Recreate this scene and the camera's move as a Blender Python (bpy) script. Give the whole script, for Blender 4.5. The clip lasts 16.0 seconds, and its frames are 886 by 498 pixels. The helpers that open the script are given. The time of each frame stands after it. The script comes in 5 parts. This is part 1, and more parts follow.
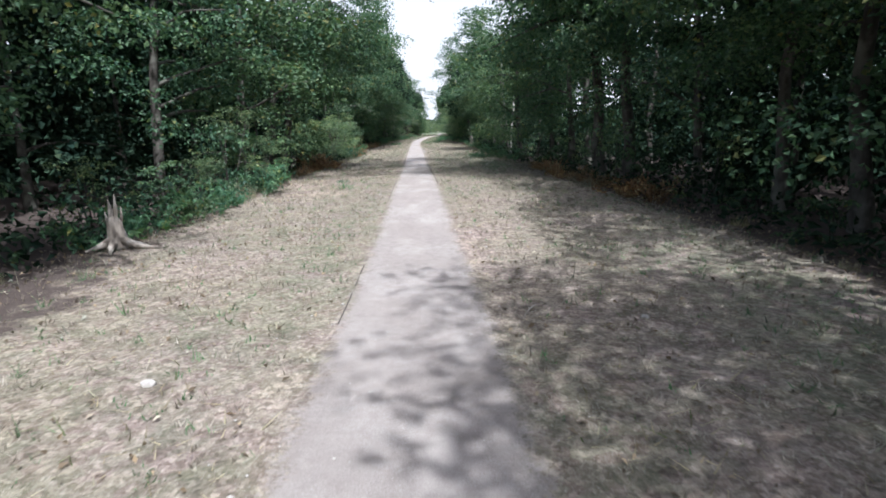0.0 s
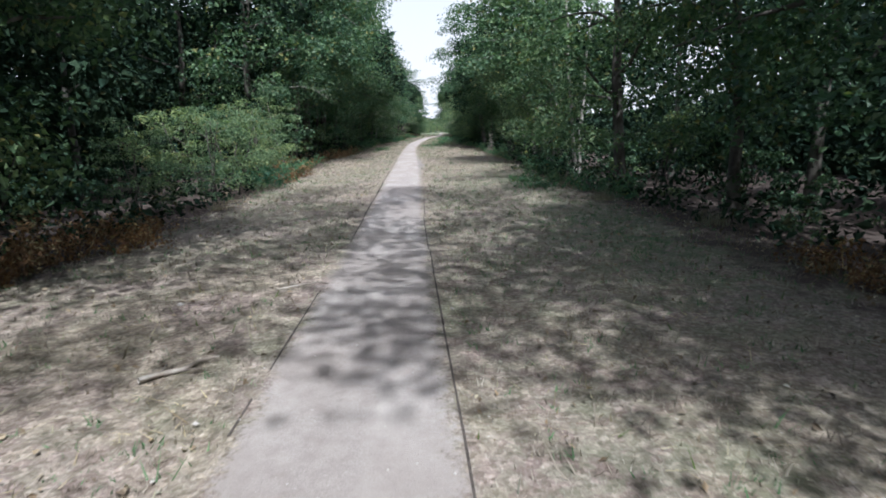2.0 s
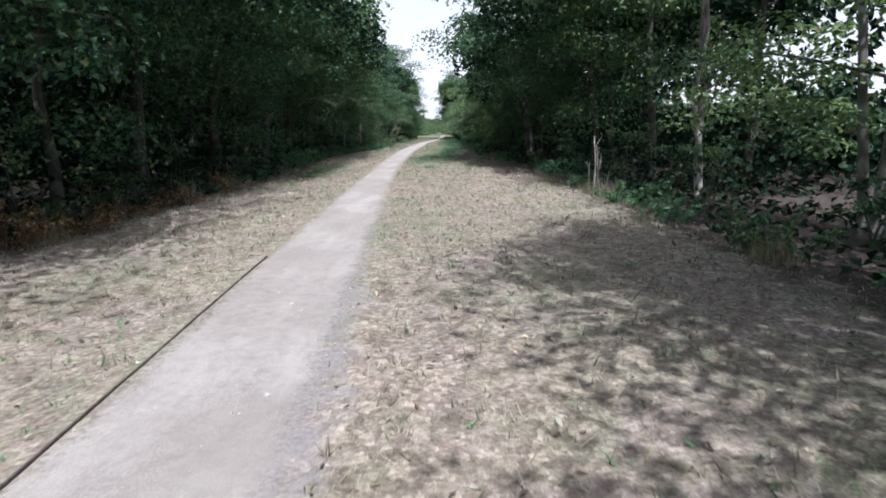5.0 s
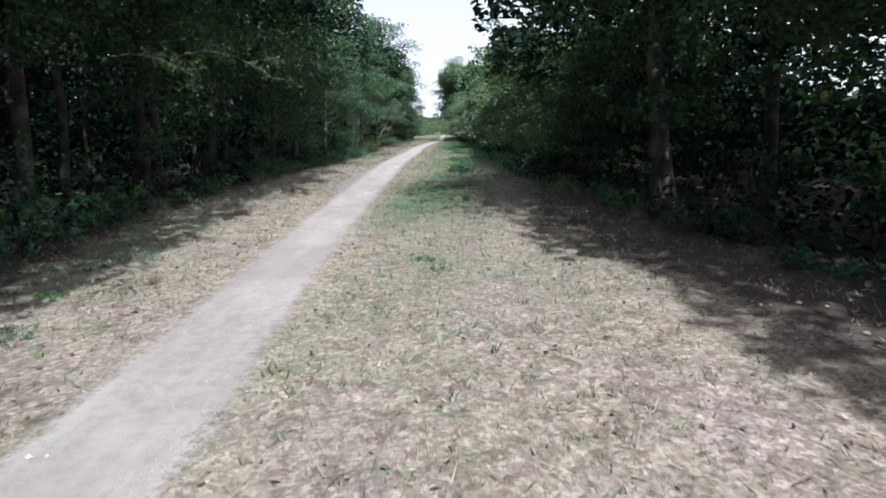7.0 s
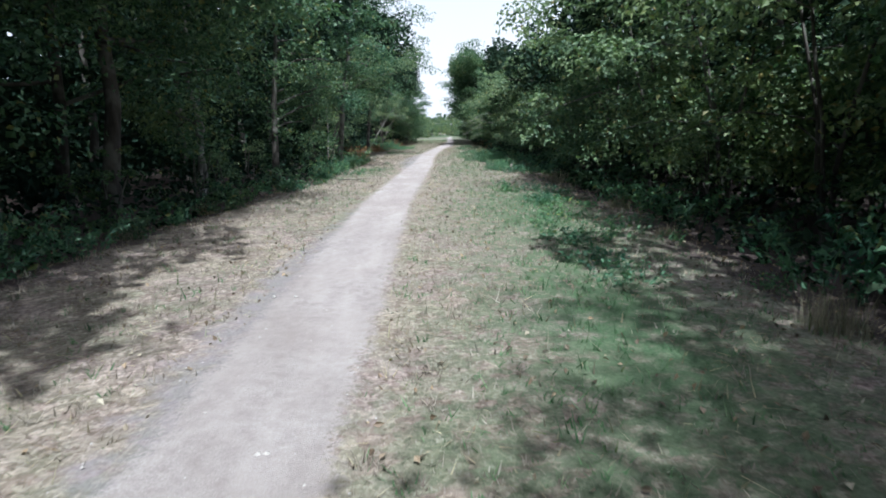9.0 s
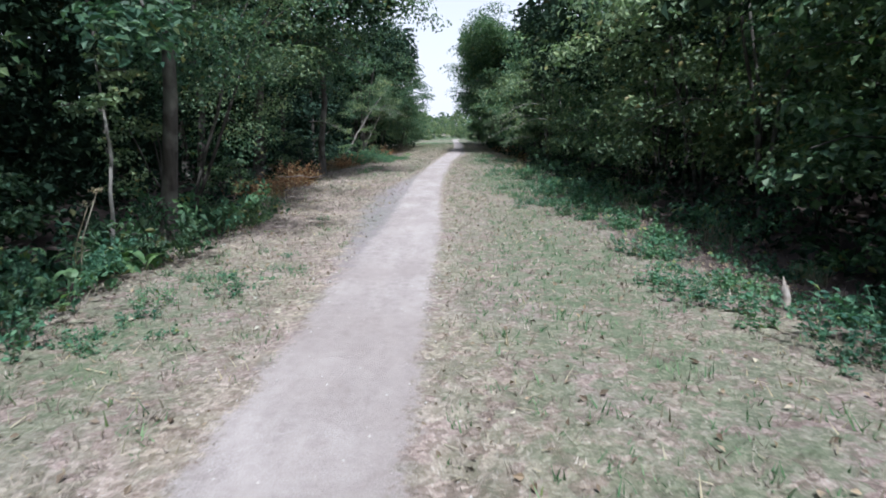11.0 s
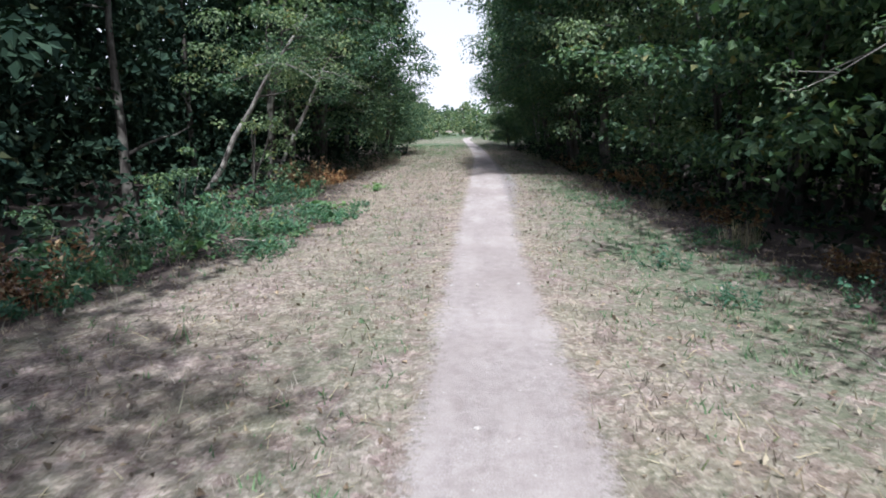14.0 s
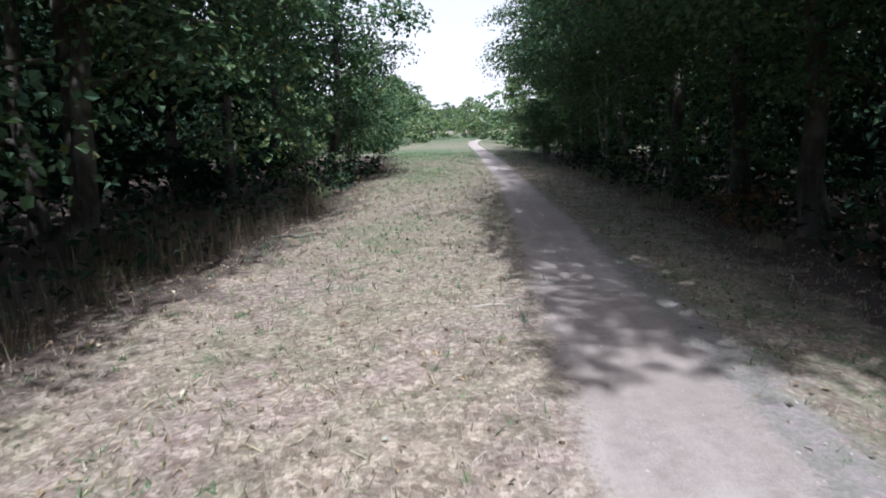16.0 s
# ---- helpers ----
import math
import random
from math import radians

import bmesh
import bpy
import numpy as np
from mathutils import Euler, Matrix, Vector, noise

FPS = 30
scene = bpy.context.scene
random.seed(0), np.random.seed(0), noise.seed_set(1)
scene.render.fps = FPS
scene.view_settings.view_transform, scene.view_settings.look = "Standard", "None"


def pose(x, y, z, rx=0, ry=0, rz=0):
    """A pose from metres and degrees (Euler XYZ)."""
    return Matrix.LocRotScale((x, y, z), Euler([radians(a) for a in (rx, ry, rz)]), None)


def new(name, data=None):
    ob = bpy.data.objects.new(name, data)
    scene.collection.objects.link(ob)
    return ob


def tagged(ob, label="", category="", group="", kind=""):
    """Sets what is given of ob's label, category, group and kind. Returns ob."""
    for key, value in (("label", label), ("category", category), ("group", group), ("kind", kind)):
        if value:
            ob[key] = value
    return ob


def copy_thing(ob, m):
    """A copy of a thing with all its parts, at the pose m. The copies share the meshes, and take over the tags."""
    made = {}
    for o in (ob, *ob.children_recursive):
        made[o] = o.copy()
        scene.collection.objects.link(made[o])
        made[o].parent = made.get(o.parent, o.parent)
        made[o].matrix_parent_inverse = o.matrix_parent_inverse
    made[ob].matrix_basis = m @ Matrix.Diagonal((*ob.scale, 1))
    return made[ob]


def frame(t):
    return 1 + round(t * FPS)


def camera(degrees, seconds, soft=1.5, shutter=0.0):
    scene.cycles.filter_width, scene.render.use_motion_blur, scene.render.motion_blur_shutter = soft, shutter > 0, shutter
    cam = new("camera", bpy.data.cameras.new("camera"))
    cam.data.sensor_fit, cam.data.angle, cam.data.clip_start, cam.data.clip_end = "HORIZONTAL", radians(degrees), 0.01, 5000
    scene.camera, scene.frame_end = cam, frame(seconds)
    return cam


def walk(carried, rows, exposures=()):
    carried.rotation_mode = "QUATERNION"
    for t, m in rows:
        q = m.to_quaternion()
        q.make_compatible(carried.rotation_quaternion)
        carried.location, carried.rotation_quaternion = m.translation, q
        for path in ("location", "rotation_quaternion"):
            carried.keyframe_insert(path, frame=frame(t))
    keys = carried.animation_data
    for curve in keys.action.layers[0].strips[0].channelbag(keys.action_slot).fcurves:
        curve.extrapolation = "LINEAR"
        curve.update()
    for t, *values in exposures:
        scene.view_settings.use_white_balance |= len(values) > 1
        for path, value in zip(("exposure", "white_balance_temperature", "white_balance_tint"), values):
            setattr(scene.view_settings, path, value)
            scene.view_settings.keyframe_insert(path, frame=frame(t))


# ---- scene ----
cam = camera(74.0, 16.0, 1.8, 0.05)
PATH = [
    (0.0, 0.020, 0.060, 1.740, 78.40, 0.70, -0.15),
    (0.5, -0.070, 4.770, 1.770, 78.35, 0.70, -0.13),
    (1.0, -0.180, 9.450, 1.780, 78.30, 0.70, -0.13),
    (1.5, -0.310, 14.260, 1.760, 78.30, 0.70, -0.13),
    (2.0, -0.370, 18.950, 1.700, 78.35, 0.70, -0.17),
    (2.5, -0.430, 23.630, 1.600, 78.45, 0.70, -0.19),
    (3.0, -0.480, 28.130, 1.540, 78.55, 0.70, -0.19),
    (3.5, -0.560, 32.660, 1.490, 78.65, 0.80, -0.13),
    (4.0, -0.620, 37.020, 1.490, 78.60, 0.80, -0.08),
    (6.5, -0.970, 58.980, 1.600, 78.50, 1.10, -0.38),
    (7.0, -1.080, 63.010, 1.620, 78.45, 1.10, -0.38),
    (7.5, -1.300, 67.050, 1.600, 78.45, 1.00, -0.40),
    (8.0, -1.630, 70.800, 1.600, 78.45, 1.00, -0.45),
    (8.5, -1.950, 74.300, 1.600, 78.50, 1.00, -0.42),
    (11.0, -2.460, 96.250, 1.650, 78.60, 0.90, -0.20),
    (11.5, -2.570, 100.280, 1.660, 78.55, 0.90, -0.20),
    (12.0, -2.680, 104.280, 1.650, 78.50, 0.90, -0.20),
    (12.5, -2.800, 108.320, 1.650, 78.35, 1.00, -0.15),
    (13.0, -2.890, 112.370, 1.660, 78.30, 1.00, -0.13),
    (13.5, -2.920, 116.550, 1.670, 78.20, 1.00, -0.10),
    (14.0, -2.900, 120.680, 1.660, 78.20, 1.00, 0.00),
    (14.5, -2.860, 124.770, 1.620, 78.15, 1.00, 0.03),
    (15.0, -2.800, 128.900, 1.600, 78.15, 1.10, 0.05),
    (15.5, -2.760, 133.100, 1.600, 78.20, 1.10, 0.06),
    (16.0, -2.700, 137.330, 1.600, 78.20, 1.20, 0.10),
]
walk(cam, [(t, pose(x, y, z, rx, ry, rz)) for t, x, y, z, rx, ry, rz in PATH],
     [(0.0, 0.45, 5750, 11), (1.6, 0.42, 5750, 11), (2.0, 0.3, 5750, 10), (2.8, 0.5, 5700, 5), (3.5, 0.6, 5700, 8), (4.2, 0.4, 5700, 11), (6.3, 0.35, 5750, 11), (8.0, 0.35, 5600, 8), (8.7, 0.4, 5600, 8), (11.0, 0.25, 5600, 12), (12.5, 0.35, 5750, 14), (16.0, 0.35, 5750, 14)])

# ---- world and sun ----
SUN_AZ, SUN_EL = 166.0, 61.0      # degrees; azimuth clockwise from +y
world = bpy.data.worlds.new("world")
scene.world = world
world.use_nodes = True
wn = world.node_tree
wn.nodes.clear()
sky = wn.nodes.new("ShaderNodeTexSky")
sky.sky_type, sky.sun_disc = "NISHITA", False
sky.sun_elevation, sky.sun_rotation = radians(SUN_EL), radians(SUN_AZ)
sky.air_density, sky.dust_density, sky.ozone_density = 1.0, 5.0, 1.0
bg = wn.nodes.new("ShaderNodeBackground")
bg.inputs["Strength"].default_value = 0.13
wout = wn.nodes.new("ShaderNodeOutputWorld")
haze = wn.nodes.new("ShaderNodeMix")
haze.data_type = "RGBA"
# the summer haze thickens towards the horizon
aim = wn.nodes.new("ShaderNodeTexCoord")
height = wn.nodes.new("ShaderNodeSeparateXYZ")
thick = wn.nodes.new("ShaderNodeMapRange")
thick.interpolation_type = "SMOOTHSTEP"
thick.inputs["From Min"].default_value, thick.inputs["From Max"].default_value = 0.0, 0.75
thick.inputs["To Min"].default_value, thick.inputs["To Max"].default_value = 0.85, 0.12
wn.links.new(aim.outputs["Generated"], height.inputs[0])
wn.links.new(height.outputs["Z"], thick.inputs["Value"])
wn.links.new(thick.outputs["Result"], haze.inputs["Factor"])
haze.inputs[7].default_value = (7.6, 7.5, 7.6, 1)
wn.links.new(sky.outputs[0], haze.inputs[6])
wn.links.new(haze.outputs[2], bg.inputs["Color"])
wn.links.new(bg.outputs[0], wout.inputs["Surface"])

sun_data = bpy.data.lights.new("sun", "SUN")
sun_data.energy, sun_data.angle, sun_data.color = 5.0, radians(0.9), (1.0, 0.965, 0.91)
sun = new("sun", sun_data)
to_sun = Vector((math.sin(radians(SUN_AZ)) * math.cos(radians(SUN_EL)), math.cos(radians(SUN_AZ)) * math.cos(radians(SUN_EL)), math.sin(radians(SUN_EL))))
sun.matrix_world = Matrix.Translation((30, -30, 60)) @ to_sun.to_track_quat("Z", "Y").to_matrix().to_4x4()

# ---- plan: tables of (y, x) along the track ----
EDGE_L = [(-40, -0.2), (0, -0.86), (6, -0.94), (11, -1.12), (17, -1.38), (22, -1.56), (27, -1.72), (35, -2.08), (39, -2.28), (45, -2.5),
          (52, -2.85), (61, -3.2), (68, -3.42), (76, -3.65), (84, -3.82), (91, -3.95), (99, -3.78), (107, -3.52), (113, -3.46), (117, -3.4),
          (121, -3.25), (127, -2.9), (132, -2.58), (139, -2.1), (147, -1.6), (152, -1.3), (160, -1.05), (170, -0.9), (184, -0.85), (190, -0.5), (196, 0.9), (206, 6.0), (240, 24.0)]
EDGE_R = [(-40, 1.4), (0, 0.62), (5, 0.47), (10.6, 0.2), (17, -0.05), (22, -0.29), (25, -0.47), (31, -0.78), (35, -0.92), (40, -1.15),
          (49, -1.55), (63, -2.26), (69, -2.5), (76, -2.66), (84, -2.72), (91, -2.8), (99, -2.65), (106, -2.48), (112, -2.5), (118, -2.36),
          (123, -2.1), (128, -1.9), (133, -1.5), (140, -1.0), (147, -0.58), (154, -0.35), (162, -0.1), (170, -0.05), (184, -0.05), (190, 0.35), (196, 1.8), (206, 6.9), (240, 25.0)]
VERGE_L = [(-40, -4.8), (0, -4.9), (10, -4.8), (16, -5.0), (22, -5.3), (30, -4.9), (40, -5.6), (47, -6.5), (55, -6.3), (68, -6.3), (76, -7.0),
           (83, -7.0), (92, -6.4), (102, -6.2), (108, -6.0), (114, -6.8), (120, -7.1), (126, -6.6), (130, -6.4), (136, -6.1), (142, -5.7), (148, -4.8), (160, -4.7), (260, -12)]
VERGE_R = [(-40, 5.0), (0, 4.9), (10, 4.7), (20, 4.1), (29, 3.9), (36, 3.2), (40, 2.8), (50, 2.8), (60, 2.6), (70, 2.5), (76, 1.9), (83, 1.0), (95, 1.1),
           (104, 1.1), (112, 0.95), (120, 1.0), (130, 1.0), (140, 1.1), (150, 1.3), (160, 1.4), (260, 1.0)]


def line(table, y):
    return np.interp(y, [r[0] for r in table], [r[1] for r in table])


def wobble(x, y, seed=0.0):
    """Smooth uneven numbers between about -1 and 1, for arrays."""
    x, y = np.asarray(x, float), np.asarray(y, float)
    return (np.sin(1.31 * x + 0.73 * y + seed) + np.sin(-0.87 * x + 1.57 * y + 2.1 * seed) + np.sin(2.3 * x - 0.41 * y + 1.3 * seed + 1.0)) / 3


def ground_z(x, y):
    x, y = np.asarray(x, float), np.asarray(y, float)
    left, right = line(VERGE_L, y), line(VERGE_R, y)
    out = np.maximum(np.maximum(left - x, x - right), 0.0)
    near = np.clip(np.minimum(x - line(EDGE_L, y) + 0.2, line(EDGE_R, y) + 0.2 - x), 0, 0.2) / 0.2
    rise = 0.5 * np.clip((y - 165) / 60, 0, 1)
    lumps = 0.022 * wobble(1.7 * x, 1.7 * y, 0.4) + 0.012 * wobble(5.1 * x, 4.7 * y, 2.0)
    return lumps * (1 - near) - 0.035 * near - 0.25 * (1 - np.exp(-out / 2.0)) + 0.05 * wobble(x, y, 4.0) * np.clip(out, 0, 1) + rise


# ---- materials ----
class Nodes:
    """A node tree with short ways to add nodes."""

    def __init__(self, name):
        self.mat = bpy.data.materials.new(name)
        self.mat.use_nodes = True
        self.tree = self.mat.node_tree
        self.tree.nodes.clear()
        self.out = self.tree.nodes.new("ShaderNodeOutputMaterial")

    def add(self, kind, **inputs):
        node = self.tree.nodes.new(kind)
        for key, value in inputs.items():
            self.put(node.inputs[key.replace("_", " ")], value)
        return node

    def put(self, socket, value):
        if isinstance(value, bpy.types.NodeSocket):
            self.tree.links.new(value, socket)
        else:
            socket.default_value = value

    def place(self):
        return self.add("ShaderNodeNewGeometry").outputs["Position"]

    def island(self):
        return self.add("ShaderNodeNewGeometry").outputs["Random Per Island"]

    def thing(self):
        return self.add("ShaderNodeObjectInfo").outputs["Random"]

    def noise(self, scale, detail=3.0, rough=0.55, vector=None):
        return self.add("ShaderNodeTexNoise", Scale=scale, Detail=detail, Roughness=rough, Vector=vector or self.place()).outputs["Fac"]

    def stretched(self, sx, sy, sz):
        node = self.add("ShaderNodeMapping", Vector=self.place())
        node.inputs["Scale"].default_value = (sx, sy, sz)
        return node.outputs["Vector"]

    def ramp(self, fac, *stops):
        node = self.add("ShaderNodeValToRGB", Fac=fac)
        ramp = node.color_ramp
        while len(ramp.elements) < len(stops):
            ramp.elements.new(0.5)
        for element, (at, colour) in zip(ramp.elements, stops):
            element.position = at
            element.color = (*colour, 1) if len(colour) == 3 else colour
        return node.outputs["Color"]

    def mix(self, fac, a, b, how="MIX"):
        node = self.tree.nodes.new("ShaderNodeMix")
        node.data_type, node.blend_type = "RGBA", how
        self.put(node.inputs["Factor"], fac)
        for socket, value in ((node.inputs[6], a), (node.inputs[7], b)):
            self.put(socket, (*value, 1) if isinstance(value, tuple) and len(value) == 3 else value)
        return node.outputs[2]

    def maths(self, how, a, b=0.0):
        node = self.tree.nodes.new("ShaderNodeMath")
        node.operation = how
        self.put(node.inputs[0], a)
        self.put(node.inputs[1], b)
        return node.outputs[0]

    def bump(self, height, strength, distance):
        return self.add("ShaderNodeBump", Height=height, Strength=strength, Distance=distance).outputs["Normal"]

    def finish(self, colour, rough=0.8, normal=None, thin=None, thin_part=0.0, sheen=0.3):
        b = self.add("ShaderNodeBsdfPrincipled", Base_Color=colour if not isinstance(colour, tuple) else (*colour, 1), Roughness=rough)
        b.inputs["Specular IOR Level"].default_value = sheen
        if normal is not None:
            self.tree.links.new(normal, b.inputs["Normal"])
        last = b.outputs[0]
        if thin is not None:
            t = self.add("ShaderNodeBsdfTranslucent", Color=thin)
            m = self.tree.nodes.new("ShaderNodeMixShader")
            m.inputs[0].default_value = thin_part
            self.tree.links.new(last, m.inputs[1])
            self.tree.links.new(t.outputs[0], m.inputs[2])
            last = m.outputs[0]
        self.tree.links.new(last, self.out.inputs["Surface"])
        return self.mat


def leaf_material(name, dark, mid, pale, odd, part_odd=0.04, thin=0.27, rough=0.5, gloss=0.25):
    n = Nodes(name)
    tone = n.ramp(n.island(), (0.0, dark), (0.45, mid), (1.0 - part_odd - 0.02, pale), (1.0 - part_odd, odd))
    tint = n.ramp(n.thing(), (0.0, (0.82, 0.92, 0.95)), (0.55, (1, 1, 1)), (1.0, (1.08, 1.05, 0.92)))
    # cool dark and warm light drifts imitate shaded and lit billows of foliage
    billow = n.ramp(n.noise(1.1, 4, 0.6), (0.33, (0.62, 0.72, 0.78)), (0.67, (1.25, 1.18, 1.0)))
    colour = n.mix(1.0, n.mix(1.0, tone, tint, "MULTIPLY"), billow, "MULTIPLY")
    through_leaf = n.mix(1.0, colour, (1.35, 1.65, 0.85), "MULTIPLY")
    return n.finish(colour, rough, thin=through_leaf, thin_part=thin, sheen=gloss)


LEAF = leaf_material("leaf_broad", (0.034, 0.070, 0.046), (0.072, 0.135, 0.080), (0.138, 0.205, 0.120), (0.18, 0.18, 0.075), 0.03)
# paler leaf tone, also standing in for sunlight on foliage
LEAF_PALE = leaf_material("leaf_pale_sunlit", (0.070, 0.115, 0.070), (0.140, 0.205, 0.120), (0.235, 0.300, 0.180), (0.23, 0.21, 0.10), 0.03)
# broad leaf darkened: the wood's inner shade is put into this colour
LEAF_SHADED = leaf_material("leaf_shaded", (0.016, 0.031, 0.023), (0.026, 0.049, 0.035), (0.042, 0.070, 0.050), (0.05, 0.055, 0.03), 0.02, 0.06, 0.85, 0.05)
WEED = leaf_material("leaf_nettle", (0.045, 0.110, 0.072), (0.085, 0.185, 0.115), (0.150, 0.265, 0.165), (0.20, 0.23, 0.10), 0.05)
DOCK = leaf_material("leaf_dock", (0.075, 0.150, 0.075), (0.125, 0.215, 0.105), (0.185, 0.285, 0.145), (0.24, 0.29, 0.12), 0.05)
RUST = leaf_material("leaf_rust", (0.09, 0.046, 0.027), (0.20, 0.105, 0.058), (0.33, 0.195, 0.115), (0.46, 0.36, 0.23), 0.12, 0.2)
STRAW = leaf_material("straw", (0.17, 0.138, 0.108), (0.305, 0.262, 0.21), (0.46, 0.415, 0.345), (0.10, 0.14, 0.05), 0.08, 0.2)

# straw tone darkened, so that the stalks look shaded without a shadow on them
REED_SHADED = leaf_material("reed", (0.07, 0.056, 0.044), (0.15, 0.122, 0.095), (0.26, 0.22, 0.175), (0.10, 0.12, 0.06), 0.06, 0.1)


def bark_material(name, dark, pale, patches):
    n = Nodes(name)
    grain = n.noise(9.0, 6, 0.65, n.stretched(1, 1, 0.22))
    blots = n.noise(2.6, 3, 0.5)
    colour = n.mix(n.ramp(blots, (0.48, (0, 0, 0)), (0.62, (1, 1, 1))), n.ramp(grain, (0.3, dark), (0.7, pale)), patches)
    return n.finish(colour, 0.9, n.bump(grain, 0.7, 0.03), sheen=0.15)


BARK = bark_material("bark", (0.035, 0.032, 0.028), (0.105, 0.098, 0.088), (0.14, 0.14, 0.12))
BARK_PALE = bark_material("bark_pale", (0.11, 0.105, 0.095), (0.28, 0.27, 0.25), (0.44, 0.43, 0.39))
DEADWOOD = bark_material("deadwood", (0.17, 0.145, 0.12), (0.40, 0.36, 0.315), (0.50, 0.47, 0.43))


def ground_colour(n):
    """Colour and relief of the dry verge, by place and the attributes green, bare and wood."""
    fine = n.noise(34.0, 6, 0.75)
    turned = n.add("ShaderNodeMapping", Vector=n.place())
    turned.inputs["Rotation"].default_value = (0, 0, 0.7)
    turned.inputs["Scale"].default_value = (70, 13, 20)
    strand_a = n.noise(1.0, 3, 0.6, turned.outputs["Vector"])
    crossed = n.add("ShaderNodeMapping", Vector=n.place())
    crossed.inputs["Rotation"].default_value = (0, 0, -0.9)
    crossed.inputs["Scale"].default_value = (64, 12, 20)
    strand_b = n.noise(1.0, 3, 0.6, crossed.outputs["Vector"])
    blotch = n.noise(7.0, 5, 0.7)
    tuft = n.noise(13.0, 4, 0.65)
    big = n.noise(0.8, 4, 0.6)
    straw = n.ramp(fine, (0.25, (0.22, 0.175, 0.122)), (0.5, (0.39, 0.33, 0.24)), (0.75, (0.58, 0.51, 0.395)))
    earth = n.ramp(fine, (0.3, (0.19, 0.145, 0.112)), (0.7, (0.36, 0.29, 0.235)))
    rosy = n.ramp(fine, (0.3, (0.27, 0.20, 0.165)), (0.7, (0.52, 0.425, 0.37)))
    grey = n.ramp(fine, (0.3, (0.25, 0.222, 0.20)), (0.7, (0.43, 0.39, 0.36)))
    green = n.ramp(fine, (0.3, (0.048, 0.098, 0.044)), (0.7, (0.165, 0.245, 0.12)))
    litter = n.ramp(fine, (0.3, (0.058, 0.047, 0.039)), (0.58, (0.135, 0.108, 0.087)), (0.74, (0.30, 0.245, 0.19)))
    c = n.mix(n.ramp(big, (0.44, (0, 0, 0)), (0.62, (0.75, 0.75, 0.75))), straw, rosy)
    c = n.mix(n.ramp(n.noise(1.3, 5, 0.65), (0.50, (0, 0, 0)), (0.66, (0.7, 0.7, 0.7))), c, n.ramp(fine, (0.3, (0.15, 0.145, 0.085)), (0.7, (0.37, 0.35, 0.235))))
    c = n.mix(n.ramp(blotch, (0.50, (0, 0, 0)), (0.66, (0.55, 0.55, 0.55))), c, earth)
    c = n.mix(n.ramp(tuft, (0.56, (0, 0, 0)), (0.66, (0.4, 0.4, 0.4))), c, (0.56, 0.49, 0.39))
    c = n.mix(n.ramp(tuft, (0.32, (0.3, 0.3, 0.3)), (0.44, (0, 0, 0))), c, (0.18, 0.14, 0.105))
    for strand in (strand_a, strand_b):
        c = n.mix(n.ramp(strand, (0.60, (0, 0, 0)), (0.68, (0.55, 0.55, 0.55))), c, (0.62, 0.56, 0.455))
        c = n.mix(n.ramp(strand, (0.30, (0.25, 0.25, 0.25)), (0.38, (0, 0, 0))), c, (0.17, 0.13, 0.10))
    c = n.mix(n.ramp(n.noise(2.7, 6, 0.72), (0.50, (0, 0, 0)), (0.62, (0.6, 0.6, 0.6))), c, n.ramp(fine, (0.3, (0.13, 0.105, 0.078)), (0.7, (0.31, 0.26, 0.20))))
    # single tufts, each of a tone of its own
    warp = n.add("ShaderNodeVectorMath")
    warp.operation = "MULTIPLY_ADD"
    n.put(warp.inputs[0], n.add("ShaderNodeTexNoise", Scale=16.0, Detail=3.0, Vector=n.place()).outputs["Color"])
    n.put(warp.inputs[1], (0.05, 0.05, 0.05))
    n.put(warp.inputs[2], n.place())
    cell = n.ramp(n.add("ShaderNodeTexVoronoi", Scale=10.0, Vector=warp.outputs[0]).outputs["Color"], (0.25, (0, 0, 0)), (0.75, (1, 1, 1)))
    small = n.ramp(n.add("ShaderNodeTexVoronoi", Scale=26.0, Vector=warp.outputs[0]).outputs["Color"], (0.25, (0, 0, 0)), (0.75, (1, 1, 1)))
    c = n.mix(1.0, c, n.ramp(cell, (0.0, (0.80, 0.79, 0.78)), (0.5, (1.0, 1.0, 1.0)), (1.0, (1.17, 1.15, 1.14))), "MULTIPLY")
    c = n.mix(1.0, c, n.ramp(small, (0.0, (0.76, 0.74, 0.72)), (0.45, (1.0, 1.0, 1.0)), (0.8, (1.07, 1.06, 1.06)), (1.0, (1.35, 1.35, 1.35))), "MULTIPLY")
    worn = n.add("ShaderNodeAttribute")
    worn.attribute_name = "bare"
    shoulder = n.maths("ADD", worn.outputs["Fac"], n.maths("MULTIPLY", n.maths("SUBTRACT", n.noise(3.0, 6, 0.7), 0.5), 1.3))
    c = n.mix(n.ramp(shoulder, (0.38, (0, 0, 0)), (0.66, (0.9, 0.9, 0.9))), c, grey)
    wet = n.add("ShaderNodeAttribute")
    wet.attribute_name = "green"
    amount = n.maths("MULTIPLY", wet.outputs["Fac"], n.ramp(n.maths("ADD", n.maths("MULTIPLY", n.noise(2.6, 6, 0.7), 0.75), n.maths("MULTIPLY", cell, 0.25)), (0.36, (0, 0, 0)), (0.54, (1, 1, 1))))
    amount = n.maths("MAXIMUM", amount, n.maths("MULTIPLY", n.maths("SUBTRACT", wet.outputs["Fac"], n.maths("MULTIPLY", n.noise(5.0, 5, 0.7), 1.25)), 2.2))
    c = n.mix(n.maths("MINIMUM", amount, 1.0), c, green)
    wood = n.add("ShaderNodeAttribute")
    wood.attribute_name = "wood"
